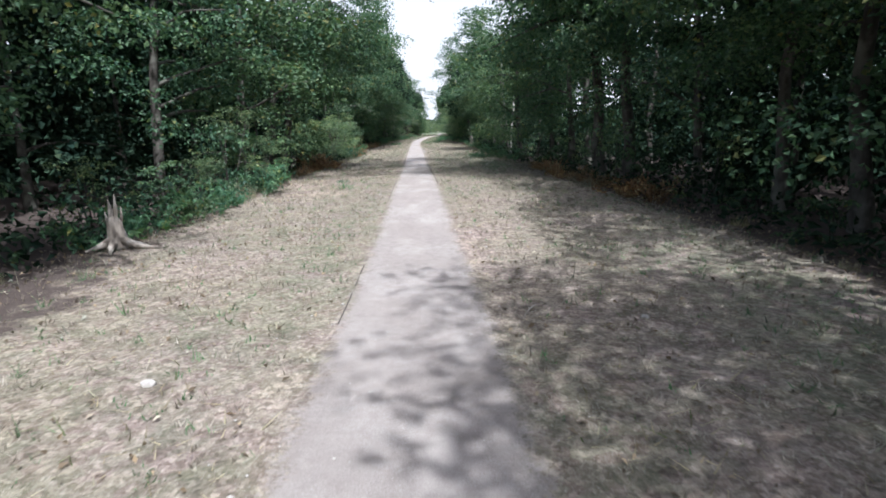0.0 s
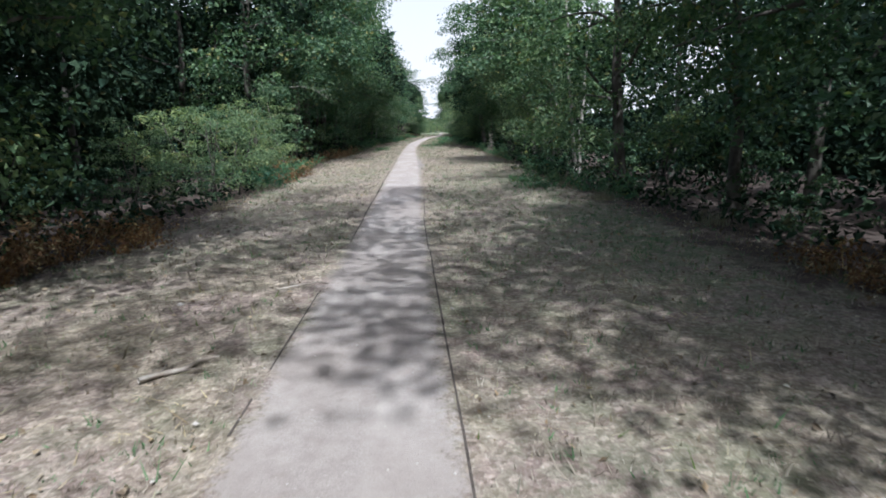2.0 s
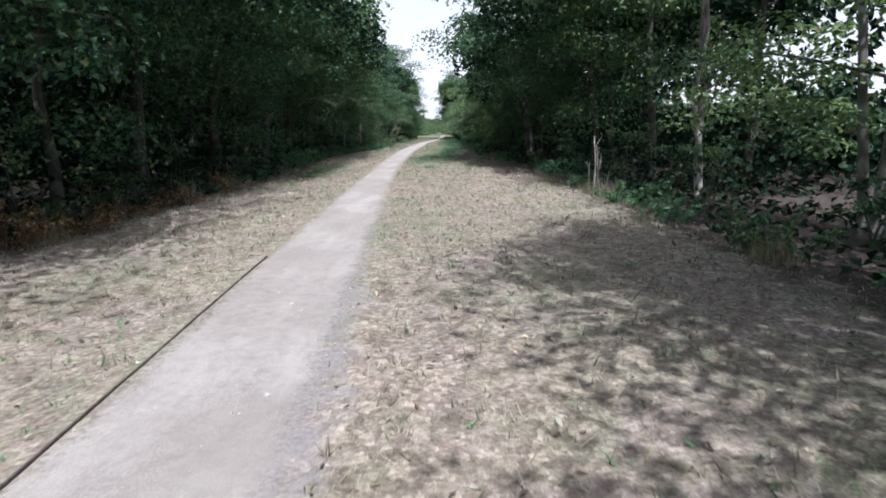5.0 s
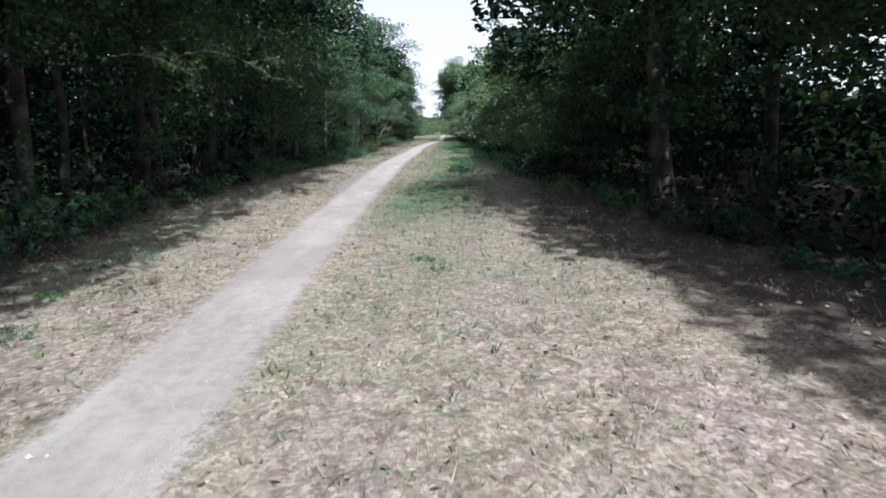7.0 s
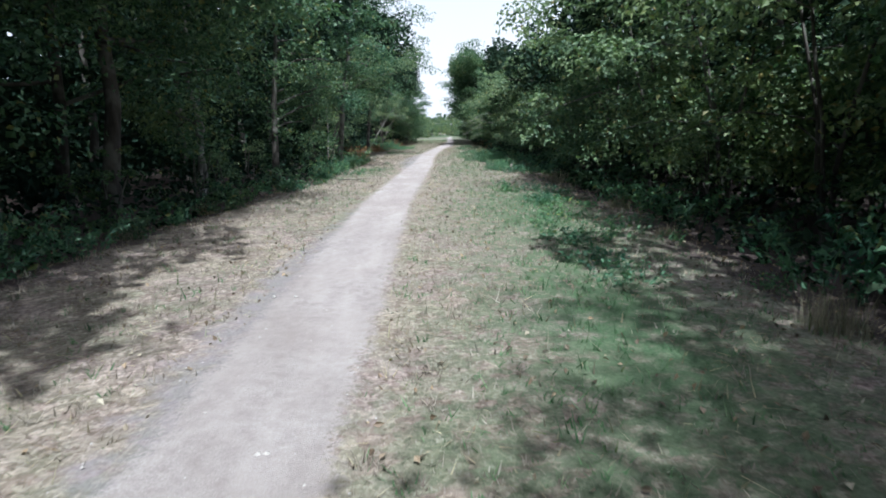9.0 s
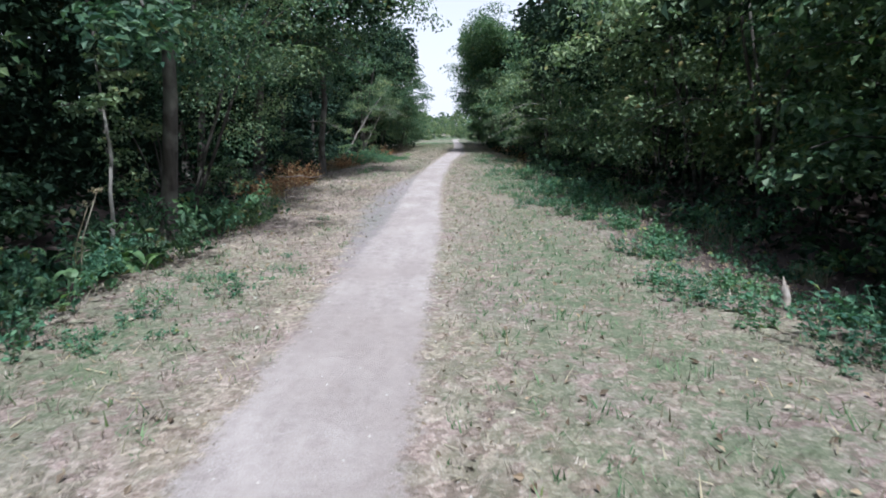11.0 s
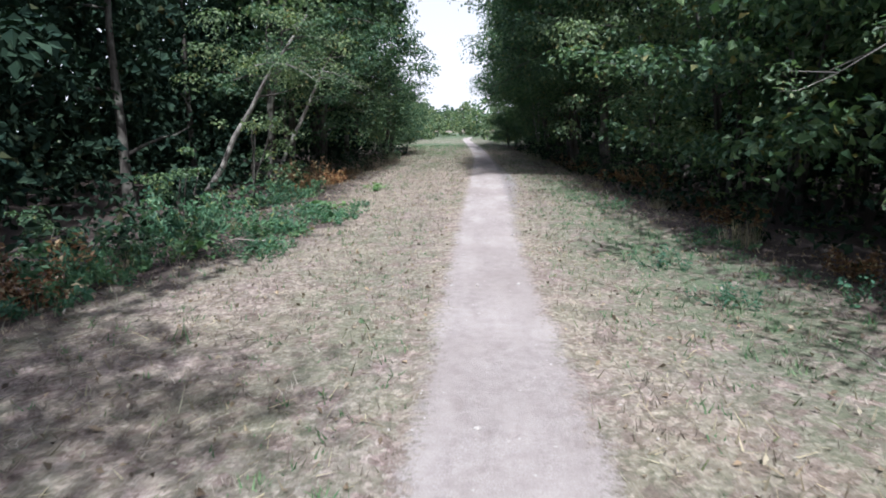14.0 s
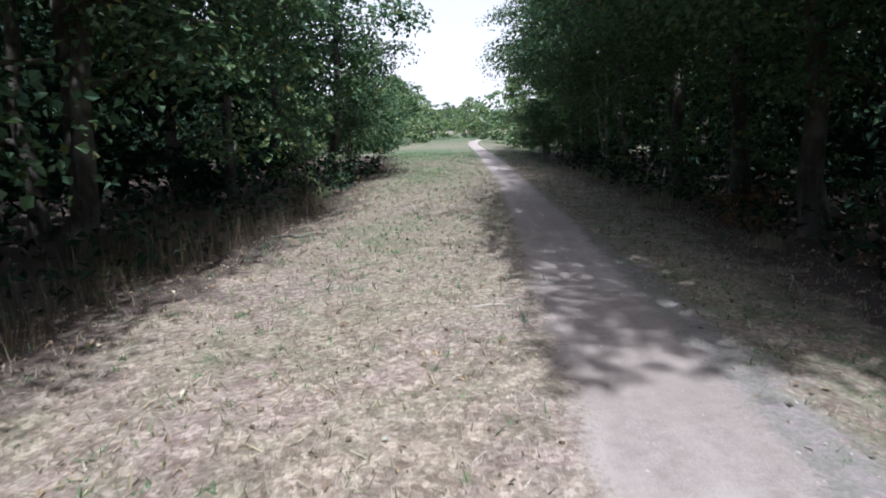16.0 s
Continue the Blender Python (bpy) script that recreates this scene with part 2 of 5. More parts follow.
    edge = n.maths("ADD", wood.outputs["Fac"], n.maths("MULTIPLY", n.maths("SUBTRACT", n.noise(1.6, 6, 0.7), 0.5), 1.3))
    c = n.mix(n.ramp(edge, (0.4, (0, 0, 0)), (0.62, (1, 1, 1))), c, litter)
    relief = n.maths("ADD", n.maths("ADD", n.maths("MULTIPLY", blotch, 1.2), n.maths("MULTIPLY", small, 0.35)), n.maths("ADD", tuft, n.maths("MULTIPLY", fine, 0.6)))
    return n.mix(1.0, c, (0.755, 0.765, 0.85), "MULTIPLY"), relief


def ground_material():
    n = Nodes("dry_grass_ground")
    c, relief = ground_colour(n)
    return n.finish(c, 0.95, n.bump(relief, 0.7, 0.035), sheen=0.1)


GROUND = ground_material()


def path_material():
    n = Nodes("gravel_dust")
    grit = n.noise(95.0, 4, 0.75)
    mid = n.noise(9.0, 6, 0.7)
    streak = n.noise(2.2, 5, 0.65, n.stretched(1.0, 0.28, 1.0))
    big = n.noise(0.55, 4)
    c = n.ramp(grit, (0.25, (0.20, 0.179, 0.168)), (0.48, (0.345, 0.314, 0.297)), (0.75, (0.52, 0.485, 0.465)))
    c = n.mix(n.ramp(mid, (0.44, (0.0, 0.0, 0.0)), (0.66, (0.6, 0.6, 0.6))), c, (0.235, 0.205, 0.188))
    c = n.mix(n.ramp(streak, (0.42, (0, 0, 0)), (0.64, (0.5, 0.5, 0.5))), c, (0.49, 0.455, 0.43))
    c = n.mix(n.ramp(big, (0.40, (0.45, 0.45, 0.45)), (0.58, (0, 0, 0))), c, (0.27, 0.235, 0.215))
    side = n.add("ShaderNodeAttribute")
    side.attribute_name = "rim"
    ragged = n.maths("ADD", n.maths("MULTIPLY", n.maths("SUBTRACT", n.noise(2.4, 7, 0.72), 0.5), 0.8), n.maths("MULTIPLY", n.maths("SUBTRACT", n.noise(30.0, 4, 0.7), 0.5), 0.8))
    rim = n.maths("ADD", side.outputs["Fac"], ragged)
    soil, relief = ground_colour(n)
    beside = n.ramp(rim, (0.34, (0, 0, 0)), (0.56, (1, 1, 1)))
    c = n.mix(beside, c, soil)
    return n.finish(c, 0.93, n.bump(n.mix(beside, n.maths("ADD", grit, mid), relief), 0.6, 0.03), sheen=0.12)


PATHMAT = path_material()


def plain_material(name, a, b, scale=20.0, rough=0.85):
    n = Nodes(name)
    g = n.noise(scale, 5, 0.65)
    return n.finish(n.ramp(g, (0.3, a), (0.7, b)), rough, n.bump(g, 0.5, 0.01), sheen=0.2)


BOARD = plain_material("board_weathered", (0.035, 0.03, 0.027), (0.11, 0.095, 0.085), 30)
STONE = plain_material("pebble", (0.32, 0.30, 0.28), (0.55, 0.53, 0.50), 40)


# ---- mesh helpers ----
def mesh_of(name, verts, faces, material=None, smooth=False):
    me = bpy.data.meshes.new(name)
    verts, faces = np.asarray(verts, np.float32), np.asarray(faces, np.int32)
    k = faces.shape[1]
    me.vertices.add(len(verts))
    me.vertices.foreach_set("co", verts.ravel())
    me.loops.add(faces.size)
    me.loops.foreach_set("vertex_index", faces.ravel())
    me.polygons.add(len(faces))
    me.polygons.foreach_set("loop_start", np.arange(0, faces.size, k, dtype=np.int32))
    me.polygons.foreach_set("use_smooth", np.full(len(faces), smooth))
    me.update(calc_edges=True)
    if material:
        me.materials.append(material)
    return me


def part(name, me, parent, label=""):
    ob = new(name, me)
    ob.parent = parent
    return tagged(ob, label) if label else ob


def tube(points, radii, sides=7):
    """A tapered round stick along points, with closed ends, as vertices and quads."""
    pts, verts = [Vector(p) for p in points], []
    for i, p in enumerate(pts):
        d = (pts[min(i + 1, len(pts) - 1)] - pts[max(i - 1, 0)]).normalized()
        a = d.orthogonal().normalized() if i == 0 else (a - a.dot(d) * d).normalized()
        b = d.cross(a)
        for k in range(sides):
            w = 2 * math.pi * k / sides
            verts.append(p + radii[i] * (1 + 0.12 * math.sin(3 * w + 1.7 * i)) * (math.cos(w) * a + math.sin(w) * b))
    faces = []
    for i in range(len(pts) - 1):
        for k in range(sides):
            q = (k + 1) % sides
            faces.append((i * sides + k, i * sides + q, (i + 1) * sides + q, (i + 1) * sides + k))
    for end, at in ((0, pts[0]), ((len(pts) - 1) * sides, pts[-1])):
        c = len(verts)
        verts.append(at)
        for k in range(0, sides, 1):
            q = (k + 1) % sides
            faces.append((end + k, end + q, c, c))
    return [tuple(v) for v in verts], faces


def tube_mesh(name, points, radii, material, sides=7):
    verts, faces = tube(points, radii, sides)
    me = bpy.data.meshes.new(name)
    me.from_pydata(verts, [], [f[:3] if f[2] == f[3] else f for f in faces])
    me.polygons.foreach_set("use_smooth", [True] * len(me.polygons))
    me.materials.append(material)
    return me


def leaves(rng, centres, normals, lengths, widths, fold=0.25):
    """Pointed leaves of two triangles each, folded along the rib. Arrays in, vertices and triangles out."""
    n = len(centres)
    normals = normals / (np.linalg.norm(normals, axis=1, keepdims=True) + 1e-9)
    ref = rng.normal(size=(n, 3))
    along = np.cross(normals, ref)
    along /= np.linalg.norm(along, axis=1, keepdims=True) + 1e-9
    across = np.cross(normals, along)
    L, W = lengths[:, None], widths[:, None]
    v = np.empty((n, 4, 3))
    v[:, 0] = centres - 0.5 * L * along
    v[:, 1] = centres - 0.08 * L * along + 0.5 * W * across + fold * W * normals
    v[:, 2] = centres + 0.5 * L * along - 0.12 * L * normals
    v[:, 3] = centres - 0.08 * L * along - 0.5 * W * across + fold * W * normals
    base = 4 * np.arange(n)[:, None]
    return v.reshape(-1, 3), np.concatenate([base + [0, 1, 2], base + [0, 2, 3]])


def clump_leaves(rng, clumps, count, size, slim=0.6, flat=0.45, front=None):
    """Leaves gathered in clumps of (centre, radius). front: x from which the outer leaves are smaller; with it, leaf
    sizes fit the camera's view, small where seen close.
    """
    c = np.array([q[0] for q in clumps])
    r = np.array([q[1] for q in clumps])
    share = r**2 * (1.0 if front is None else np.where(c[:, 2] < 4.6, 1.7, 0.8))
    pick = rng.choice(len(clumps), count, p=share / share.sum())
    way = rng.normal(size=(count, 3))
    way /= np.linalg.norm(way, axis=1, keepdims=True)
    far = rng.uniform(0.1, 1.0, count) ** 0.6
    off = way * far[:, None] * r[pick][:, None] * [1, 1, flat]
    off[:, 2] -= 0.25 * far**2 * r[pick]
    normals = way * 0.9 + rng.normal(size=(count, 3)) * 0.42 + [0, 0, 0.7]
    length = size * rng.uniform(0.65, 1.3, count)
    if front is not None:
        place = c[pick] + off
        length *= np.where(place[:, 0] < front, 1.3, 1.0) * np.where(place[:, 2] < 4.6, 0.72, 1.1)
    return leaves(rng, c[pick] + off, normals, length, length * slim * rng.uniform(0.8, 1.2, count))


# ---- ground and path ----
def spaced(*stretches):
    return np.unique(np.concatenate([np.arange(a, b + 1e-6, s) for a, b, s in stretches]).round(3))


gx = spaced((-2500, -500, 500), (-400, -100, 100), (-60, -20, 8), (-14, -7.5, 0.7), (-7.2, 5.4, 0.35), (6, 14, 0.7), (20, 60, 8), (100, 400, 100), (500, 2500, 500))
gy = spaced((-2500, -500, 500), (-300, -60, 40), (-40, -6, 2), (-4, 170, 0.5), (172, 240, 2), (260, 500, 40), (600, 3000, 400))
X, Y = np.meshgrid(gx, gy)
Z = ground_z(X, Y)
nx, ny = len(gx), len(gy)
cell = (np.arange(ny - 1)[:, None] * nx + np.arange(nx - 1)).ravel()
me = mesh_of("ground", np.stack([X, Y, Z], -1).reshape(-1, 3), np.stack([cell, cell + 1, cell + nx + 1, cell + nx], 1), GROUND, True)
ground = tagged(new("ground", me), "dry straw-coloured mown grass with bare earth and green patches", "ground", kind="structure")


def greenness(x, y):
    """How green the grass is at a place, 0 to 1: the lush stretches along the verges."""
    x, y = np.asarray(x, float), np.asarray(y, float)
    g = 0.21 + 0.18 * wobble(0.5 * x, 0.3 * y, 3.0) + 0.16 * wobble(1.1 * x, 0.9 * y, 5.0)
    for cx, cy, rx, ry, top in ((-1.1, 78, 1.7, 6.5, 1.0), (-1.75, 75.3, 0.9, 3.2, 1.0), (-0.2, 90, 2.2, 8, 1.0), (-0.6, 83, 1.7, 6, 1.0), (-0.9, 103, 1.8, 9, 0.75), (-0.4, 116, 1.5, 8, 0.9), (0.0, 128, 1.6, 8, 0.85), (0.4, 136, 1.1, 8, 0.9),
                                (-5.8, 72, 0.9, 5, 0.8), (-3.7, 126, 1.0, 10, 0.45), (2.5, 38, 1.6, 5, 0.8), (2.6, 29, 2.2, 6, 0.7), (0.6, 27, 1.2, 4, 0.45), (1.5, 45, 1.2, 5, 0.4),
                                (-1.7, 10, 0.8, 9, 0.45), (-0.6, 148, 2.4, 9, 0.55), (-4, 172, 8, 12, 1.0), (0, 205, 60, 36, 1.0), (3, 172, 3, 12, 1.0), (-3.4, 158, 2.4, 8, 0.8), (0.2, 36, 1.3, 9, 0.5), (-3.6, 42, 1.2, 7, 0.4), (-5.2, 101, 1.2, 4, 0.7), (-1.2, 70, 1.0, 4, 0.5), (-2.5, 20, 0.7, 3, 0.35)):
        g = np.maximum(g, top * np.exp(-(((x - cx) / rx) ** 2) - ((y - cy) / ry) ** 2))
    g = np.maximum(g, 0.75 * np.clip((np.abs(x) - 18) / 6, 0, 1))
    return np.clip(g, 0, 1)


def bareness(x, y):
    """Trodden earth beside the path, 0 to 1."""
    x, y = np.asarray(x, float), np.asarray(y, float)
    left, right = line(EDGE_L, y) - x, x - line(EDGE_R, y)
    wide_l = 0.09 + 0.75 * np.exp(-(((y - 111) / 7) ** 2)) + 0.35 * np.exp(-(((y - 84) / 7) ** 2)) + 0.1 * np.exp(-(((y - 28) / 6) ** 2))
    wide_r = 0.09 + 0.45 * np.exp(-(((y - 140) / 8) ** 2)) + 0.3 * np.exp(-(((y - 48) / 8) ** 2))
    strong_l, strong_r = np.clip(0.3 + 1.2 * (wide_l - 0.09), 0, 0.95), np.clip(0.3 + 1.2 * (wide_r - 0.09), 0, 0.8)
    return np.where(left > right, strong_l * np.exp(-((np.clip(left, 0, 99) / wide_l) ** 2)), strong_r * np.exp(-((np.clip(right, 0, 99) / wide_r) ** 2))) * (y < 190)


def woodiness(x, y):
    """Dark leaf litter of the wood's floor, which runs out over the verge in places. Some runs also put shade into the
    ground's colour.
    """
    x, y = np.asarray(x, float), np.asarray(y, float)
    out_l = 0.1 + 1.6 * np.exp(-(((y - 130.8) / 3.2) ** 2)) + 0.4 * np.exp(-(((y - 136) / 3) ** 2)) + 1.0 * np.exp(-(((y - 5.5) / 2.2) ** 2)) + 0.5 * np.exp(-(((y - 113) / 3) ** 2)) + 0.4 * np.exp(-(((y - 142) / 6) ** 2)) + 0.5 * np.exp(-(((y - 68) / 7) ** 2)) + 0.4 * np.exp(-(((y - 46) / 5) ** 2))
    out_r = 0.1 + 1.6 * np.exp(-(((y - 72) / 5.5) ** 2)) + 0.7 * np.exp(-(((y - 106) / 10) ** 2)) + 0.7 * np.exp(-(((y - 137) / 12) ** 2)) + 0.5 * np.exp(-(((y - 28) / 6) ** 2))
    return np.clip(0.45 + 0.4 * np.maximum(line(VERGE_L, y) + out_l - x, x - line(VERGE_R, y) + out_r), 0, 1) * np.clip((25 - np.abs(x)) / 4, 0, 1) * np.clip((176 - y) / 6, 0, 1)


for key, values in (("green", greenness(X, Y)), ("bare", bareness(X, Y)), ("wood", woodiness(X, Y))):
    me.attributes.new(key, "FLOAT", "POINT").data.foreach_set("value", values.astype(np.float32).ravel())

py = spaced((-40, -4, 1.5), (-3.8, 170, 0.2), (171, 238, 1))
pu = np.linspace(0, 1, 19)
U, PY = np.meshgrid(pu, py)
PL, PR = line(EDGE_L, PY) - 0.4, line(EDGE_R, PY) + 0.4
PX = PL + U * (PR - PL)
beyond = np.maximum(line(EDGE_L, PY) - PX, PX - line(EDGE_R, PY))      # metres outside the edge
PZ = ground_z(PX, PY) * np.clip(beyond / 0.2, 0, 1) + 0.012 * np.clip(1 - beyond / 0.3, 0, 1) + 0.004 * wobble(6 * PX, 6 * PY, 3.0) - 0.05 * (np.abs(2 * U - 1) > 0.99) + 0.5 * np.clip((PY - 165) / 60, 0, 1) * (beyond < 0.2)
n_u = len(pu)
cell = (np.arange(len(py) - 1)[:, None] * n_u + np.arange(n_u - 1)).ravel()
me = mesh_of("path", np.stack([PX, PY, PZ], -1).reshape(-1, 3), np.stack([cell, cell + 1, cell + n_u + 1, cell + n_u], 1), PATHMAT, True)
for key, values in (("green", greenness(PX, PY)), ("bare", bareness(PX, PY)), ("wood", woodiness(PX, PY)), ("rim", np.clip(0.5 + beyond / 0.55, 0, 1))):
    me.attributes.new(key, "FLOAT", "POINT").data.foreach_set("value", values.astype(np.float32).ravel())
path = tagged(new("path", me), "pale grey gravel footpath with dusty worn middle", "path", kind="structure")


# ---- edging boards along the path ----
def edging(table, y0, y1, shift, tall):
    rng = np.random.default_rng(int(y0 * 10) + 107)
    y = y0
    while y < y1:
        size = rng.uniform(2.2, 3.4)
        steps = np.linspace(y, y + size - 0.02, 5)
        x = line(table, steps) + shift + 0.012 * rng.normal()
        top = tall * rng.uniform(0.5, 1.0) + 0.008 * wobble(steps, 3 * steps)
        verts, faces = [], []
        for i, (a, b, c) in enumerate(zip(x, steps, top)):
            verts += [(a - 0.009, b, -0.08), (a + 0.009, b, -0.08), (a + 0.007, b, c), (a - 0.007, b, c)]
            if i:
                o = 4 * i - 4
                faces += [(o + k, o + (k + 1) % 4, o + 4 + (k + 1) % 4, o + 4 + k) for k in range(4)]
        faces += [(3, 2, 1, 0), (16, 17, 18, 19)]
        part("edging_board", mesh_of("edging_board", verts, faces, BOARD), path, "dark weathered timber edging board")
        y += size


edging(EDGE_L, 2.5, 7.5, -0.03, 0.006)
edging(EDGE_L, 15, 20.5, -0.03, 0.012)
edging(EDGE_L, 22, 26, -0.03, 0.008)
edging(EDGE_L, 27.8, 50, -0.03, 0.028)
edging(EDGE_R, 19.0, 31, 0.03, 0.03)


# ---- trees ----
def tree(seed, tall, reach, foot, count, size, bark, leaf, trunk_r=0.14, lean=0.0, limbs=10, fill=24, stems=1, label="", category="tree", group="", name="tree", slim=0.6, spread=2.0, sides=9):
    """A tree with its base at the origin. foot: height at which the crown begins; spread: half angle of the side, about +x, to which most limbs grow; lean: metres by which the top leans to +x."""
    rng = np.random.default_rng(seed)
    top = tagged(new(name), label, category, group)
    clumps, n = [], 7
    for s in range(stems):
        turn = rng.uniform(-spread, spread)
        out = 0.0 if stems == 1 else rng.uniform(0.08, 0.26) * tall
        base = Vector((0.1 * s * math.cos(2.4 * s), 0.1 * s * math.sin(2.4 * s), -0.35))
        spine = []
        for k in range(n + 1):
            f = k / n
            bow = 0.006 * tall * rng.normal(size=2) * (k > 0)
            spine.append(base + Vector((lean * f + out * math.cos(turn) * f**1.4 + bow[0], out * math.sin(turn) * f**1.4 + bow[1], 0.92 * tall * f)))
        r0 = trunk_r * (1.0 if stems == 1 else 0.62)
        radii = [r0 * (1.35 if k == 0 else 1.0) * (1 - 0.85 * k / n) + 0.01 for k in range(n + 1)]
        part("trunk", tube_mesh("trunk", spine, radii, bark, sides), top)
        here = limbs // stems
        for i in range(here):
            f = 0.1 + 0.82 * (i + rng.uniform(0.1, 0.9)) / here
            z = foot * 0.8 + f * (0.88 * tall - foot * 0.8)
            at = min(n - 0.01, (z + 0.35) / (0.92 * tall) * n)
            k = int(at)
            start = spine[k].lerp(spine[k + 1], at - k)
            az = rng.uniform(-spread, spread) * (1.0 if i % 3 else 1.5)
            span = reach * (1.0 - 0.5 * f**2) * rng.uniform(0.75, 1.1) * (1.0 - 0.22 * abs(az) / 3.14)
            rise = rng.uniform(0.05, 0.6)
            bend = [start]
            for q in range(1, 5):
                az += 0.22 * rng.normal()
                fall = rise - 0.55 * (q / 4) ** 1.6 + 0.16 * rng.normal()
                bend.append(bend[-1] + Vector((math.cos(az), math.sin(az), fall)) * (span / 4))
            rl = max(0.012, radii[k] * 0.42)
            part("limb", tube_mesh("limb", bend, [rl * (1 - 0.82 * q / 4) + 0.005 for q in range(5)], BARK, 5), top)
            for q in (0.42, 0.72, 1.0):
                j = min(3, int(q * 4))
                p = bend[j].lerp(bend[j + 1], q * 4 - j)
                clumps.append((np.array(p) + rng.normal(size=3) * [0.08, 0.08, 0.06] * reach, rng.uniform(0.14, 0.34) * reach))
        clumps.append((np.array(spine[-1]), 0.25 * reach))
    for i in range(fill):
        f = rng.uniform(0, 1) ** 1.25
        az = rng.uniform(-spread, spread)
        wide = reach * (0.5 + 0.5 * math.sin(math.pi * min(1, 0.22 + 0.78 * f))) * rng.uniform(0.4, 0.95)
        mid = spine[min(n, int(f * n))]
        clumps.append((np.array((mid.x + wide * math.cos(az), mid.y + wide * math.sin(az), foot + f * (tall - foot))), rng.uniform(0.14, 0.36) * reach))
    verts, faces = clump_leaves(rng, clumps, count, size, slim, front=0.08 * reach if spread < 2.5 and tall > 4.5 else None)
    verts[:, 2] = np.maximum(verts[:, 2], 0.05)
    part("crown", mesh_of("crown", verts, faces, leaf), top)
    return top


def set_down(kinds, spots, rng, lo=0.85, hi=1.2, swing=0.6):
    """Sets copies of the kinds, in turn, on spots of (x, y, size, heading of their +x side); the first of each kind is itself set down."""
    own, order = {}, []
    for x, y, size, heading in spots:
        if not order:
            order = list(rng.permutation(len(kinds)))
        ob = kinds[order.pop()]
        s = size * rng.uniform(lo, hi)
        flip = rng.choice([-1, 1])
        m = (Matrix.Translation((x, y, float(ground_z(x, y)) - 0.03)) @ Matrix.Rotation(heading + rng.uniform(-swing, swing), 4, "Z")
             @ Matrix.Diagonal((s * rng.uniform(0.92, 1.1), flip * s, s * rng.uniform(0.92, 1.1), 1)))
        if ob.name in own:
            copy_thing(ob, m)
        else:
            own[ob.name] = (ob, m)
    for ob, m in own.values():
        ob.matrix_basis = m


G_EDGE = "broadleaf trees lining the path"
oaks = [tree(11 + k, t, r, f, 6200, 0.15, BARK, LEAF, 0.15, 0.5, 11, 34, 1, lab, "tree", G_EDGE, slim=0.72)
        for k, (t, r, f, lab) in enumerate(((9.2, 3.3, 1.5, "tall broadleaf tree with dark green crown over the verge"), (8.6, 3.1, 1.2, "broadleaf tree with drooping green crown beside the path"),
                                            (10.0, 3.4, 1.9, "tall grey-barked tree with wide green crown"), (8.0, 2.9, 0.9, "bushy broadleaf tree with leaves down low")))]
ashes = [tree(31 + k, t, r, f, 6600, 0.155, BARK_PALE, LEAF_PALE, 0.11, 0.6, 10, 32, 2, "slender pale-barked tree with light green leaves", "tree", G_EDGE, "tree", 0.55) for k, (t, r, f) in enumerate(((8.6, 3.0, 1.3), (9.4, 3.2, 1.6)))]
wides = [tree(41 + k, t, r, f, 12500, 0.145, BARK, lf, 0.19, 1.2, 12, 38, 1, "large tree whose crown hangs out over the path", "tree", G_EDGE, "tree", 0.68, 1.5)
         for k, (t, r, f, lf) in enumerate(((11.5, 4.5, 4.0, LEAF), (10.8, 4.3, 3.7, LEAF)))]
talls = [tree(61 + k, t, r, f, 4600, 0.155, BARK, LEAF, 0.125, 0.4, 10, 30, 1, lab, "tree", G_EDGE, slim=0.72)
         for k, (t, r, f, lab) in enumerate(((11.5, 3.7, 1.7, "tall tree with dark leafy branches from low down"), (12.0, 3.5, 2.2, "tall straight tree with high spreading green crown"), (10.8, 3.6, 1.4, "tall tree with dark leafy branches from low down")))]
hazels = [tree(51 + k, t, r, 1.25, 4800, 0.165, BARK, lf, 0.07, 0.3, 9, 30, 3, "dense green shrub with many stems beside the path", "shrub", "shrubs along the path", "shrub", 0.66, 2.0, 6)
          for k, (t, r, lf) in enumerate(((5.6, 2.5, LEAF), (4.8, 2.3, LEAF), (6.4, 2.7, LEAF_PALE)))]
bushes = [tree(71 + k, t, r, 0.1, 800, 0.082, BARK, lf, 0.025, 0.1, 0, 16, 3, "low leafy bush in the undergrowth", "bush", "bushes under the trees", "bush", 0.66, 3.0, 4)
          for k, (t, r, lf) in enumerate(((1.5, 1.0, LEAF), (2.1, 1.2, LEAF_PALE), (1.1, 0.9, LEAF)))]
sunny = [tree(81 + k, t, r, 0.15, 3200, 0.085, BARK, LEAF_PALE, 0.03, 0.1, 6, 24, 3, "feathery pale green shrub in the sun at the wood's edge", "shrub", "sunlit shrubs at the wood's edge", "shrub", 0.4, 3.0, 5)
         for k, (t, r) in enumerate(((2.6, 1.35), (2.1, 1.2), (3.1, 1.4)))]
backs = [tree(91 + k, t, r, f, 2300, 0.28, BARK, LEAF_SHADED, 0.16, 0.1, 4, 34, 1, "tall tree deep in the wood with shade-dark leaf colour", "tree", "trees deeper in the wood", "tree", 0.7, 3.1, 6) for k, (t, r, f) in enumerate(((10.5, 3.4, 0.6), (9.5, 3.2, 0.5), (11, 3.6, 0.9)))]
fars = [tree(121 + k, t, r, 0.2, 1150, 0.36, BARK, LEAF_PALE, 0.08, 0.1, 5, 22, 2, "distant light green bushy tree beyond the clearing", "tree", "trees beyond the clearing", "tree", 0.7, 3.1, 5) for k, (t, r) in enumerate(((5.5, 2.6), (4.0, 2.4), (7.5, 3.0)))]

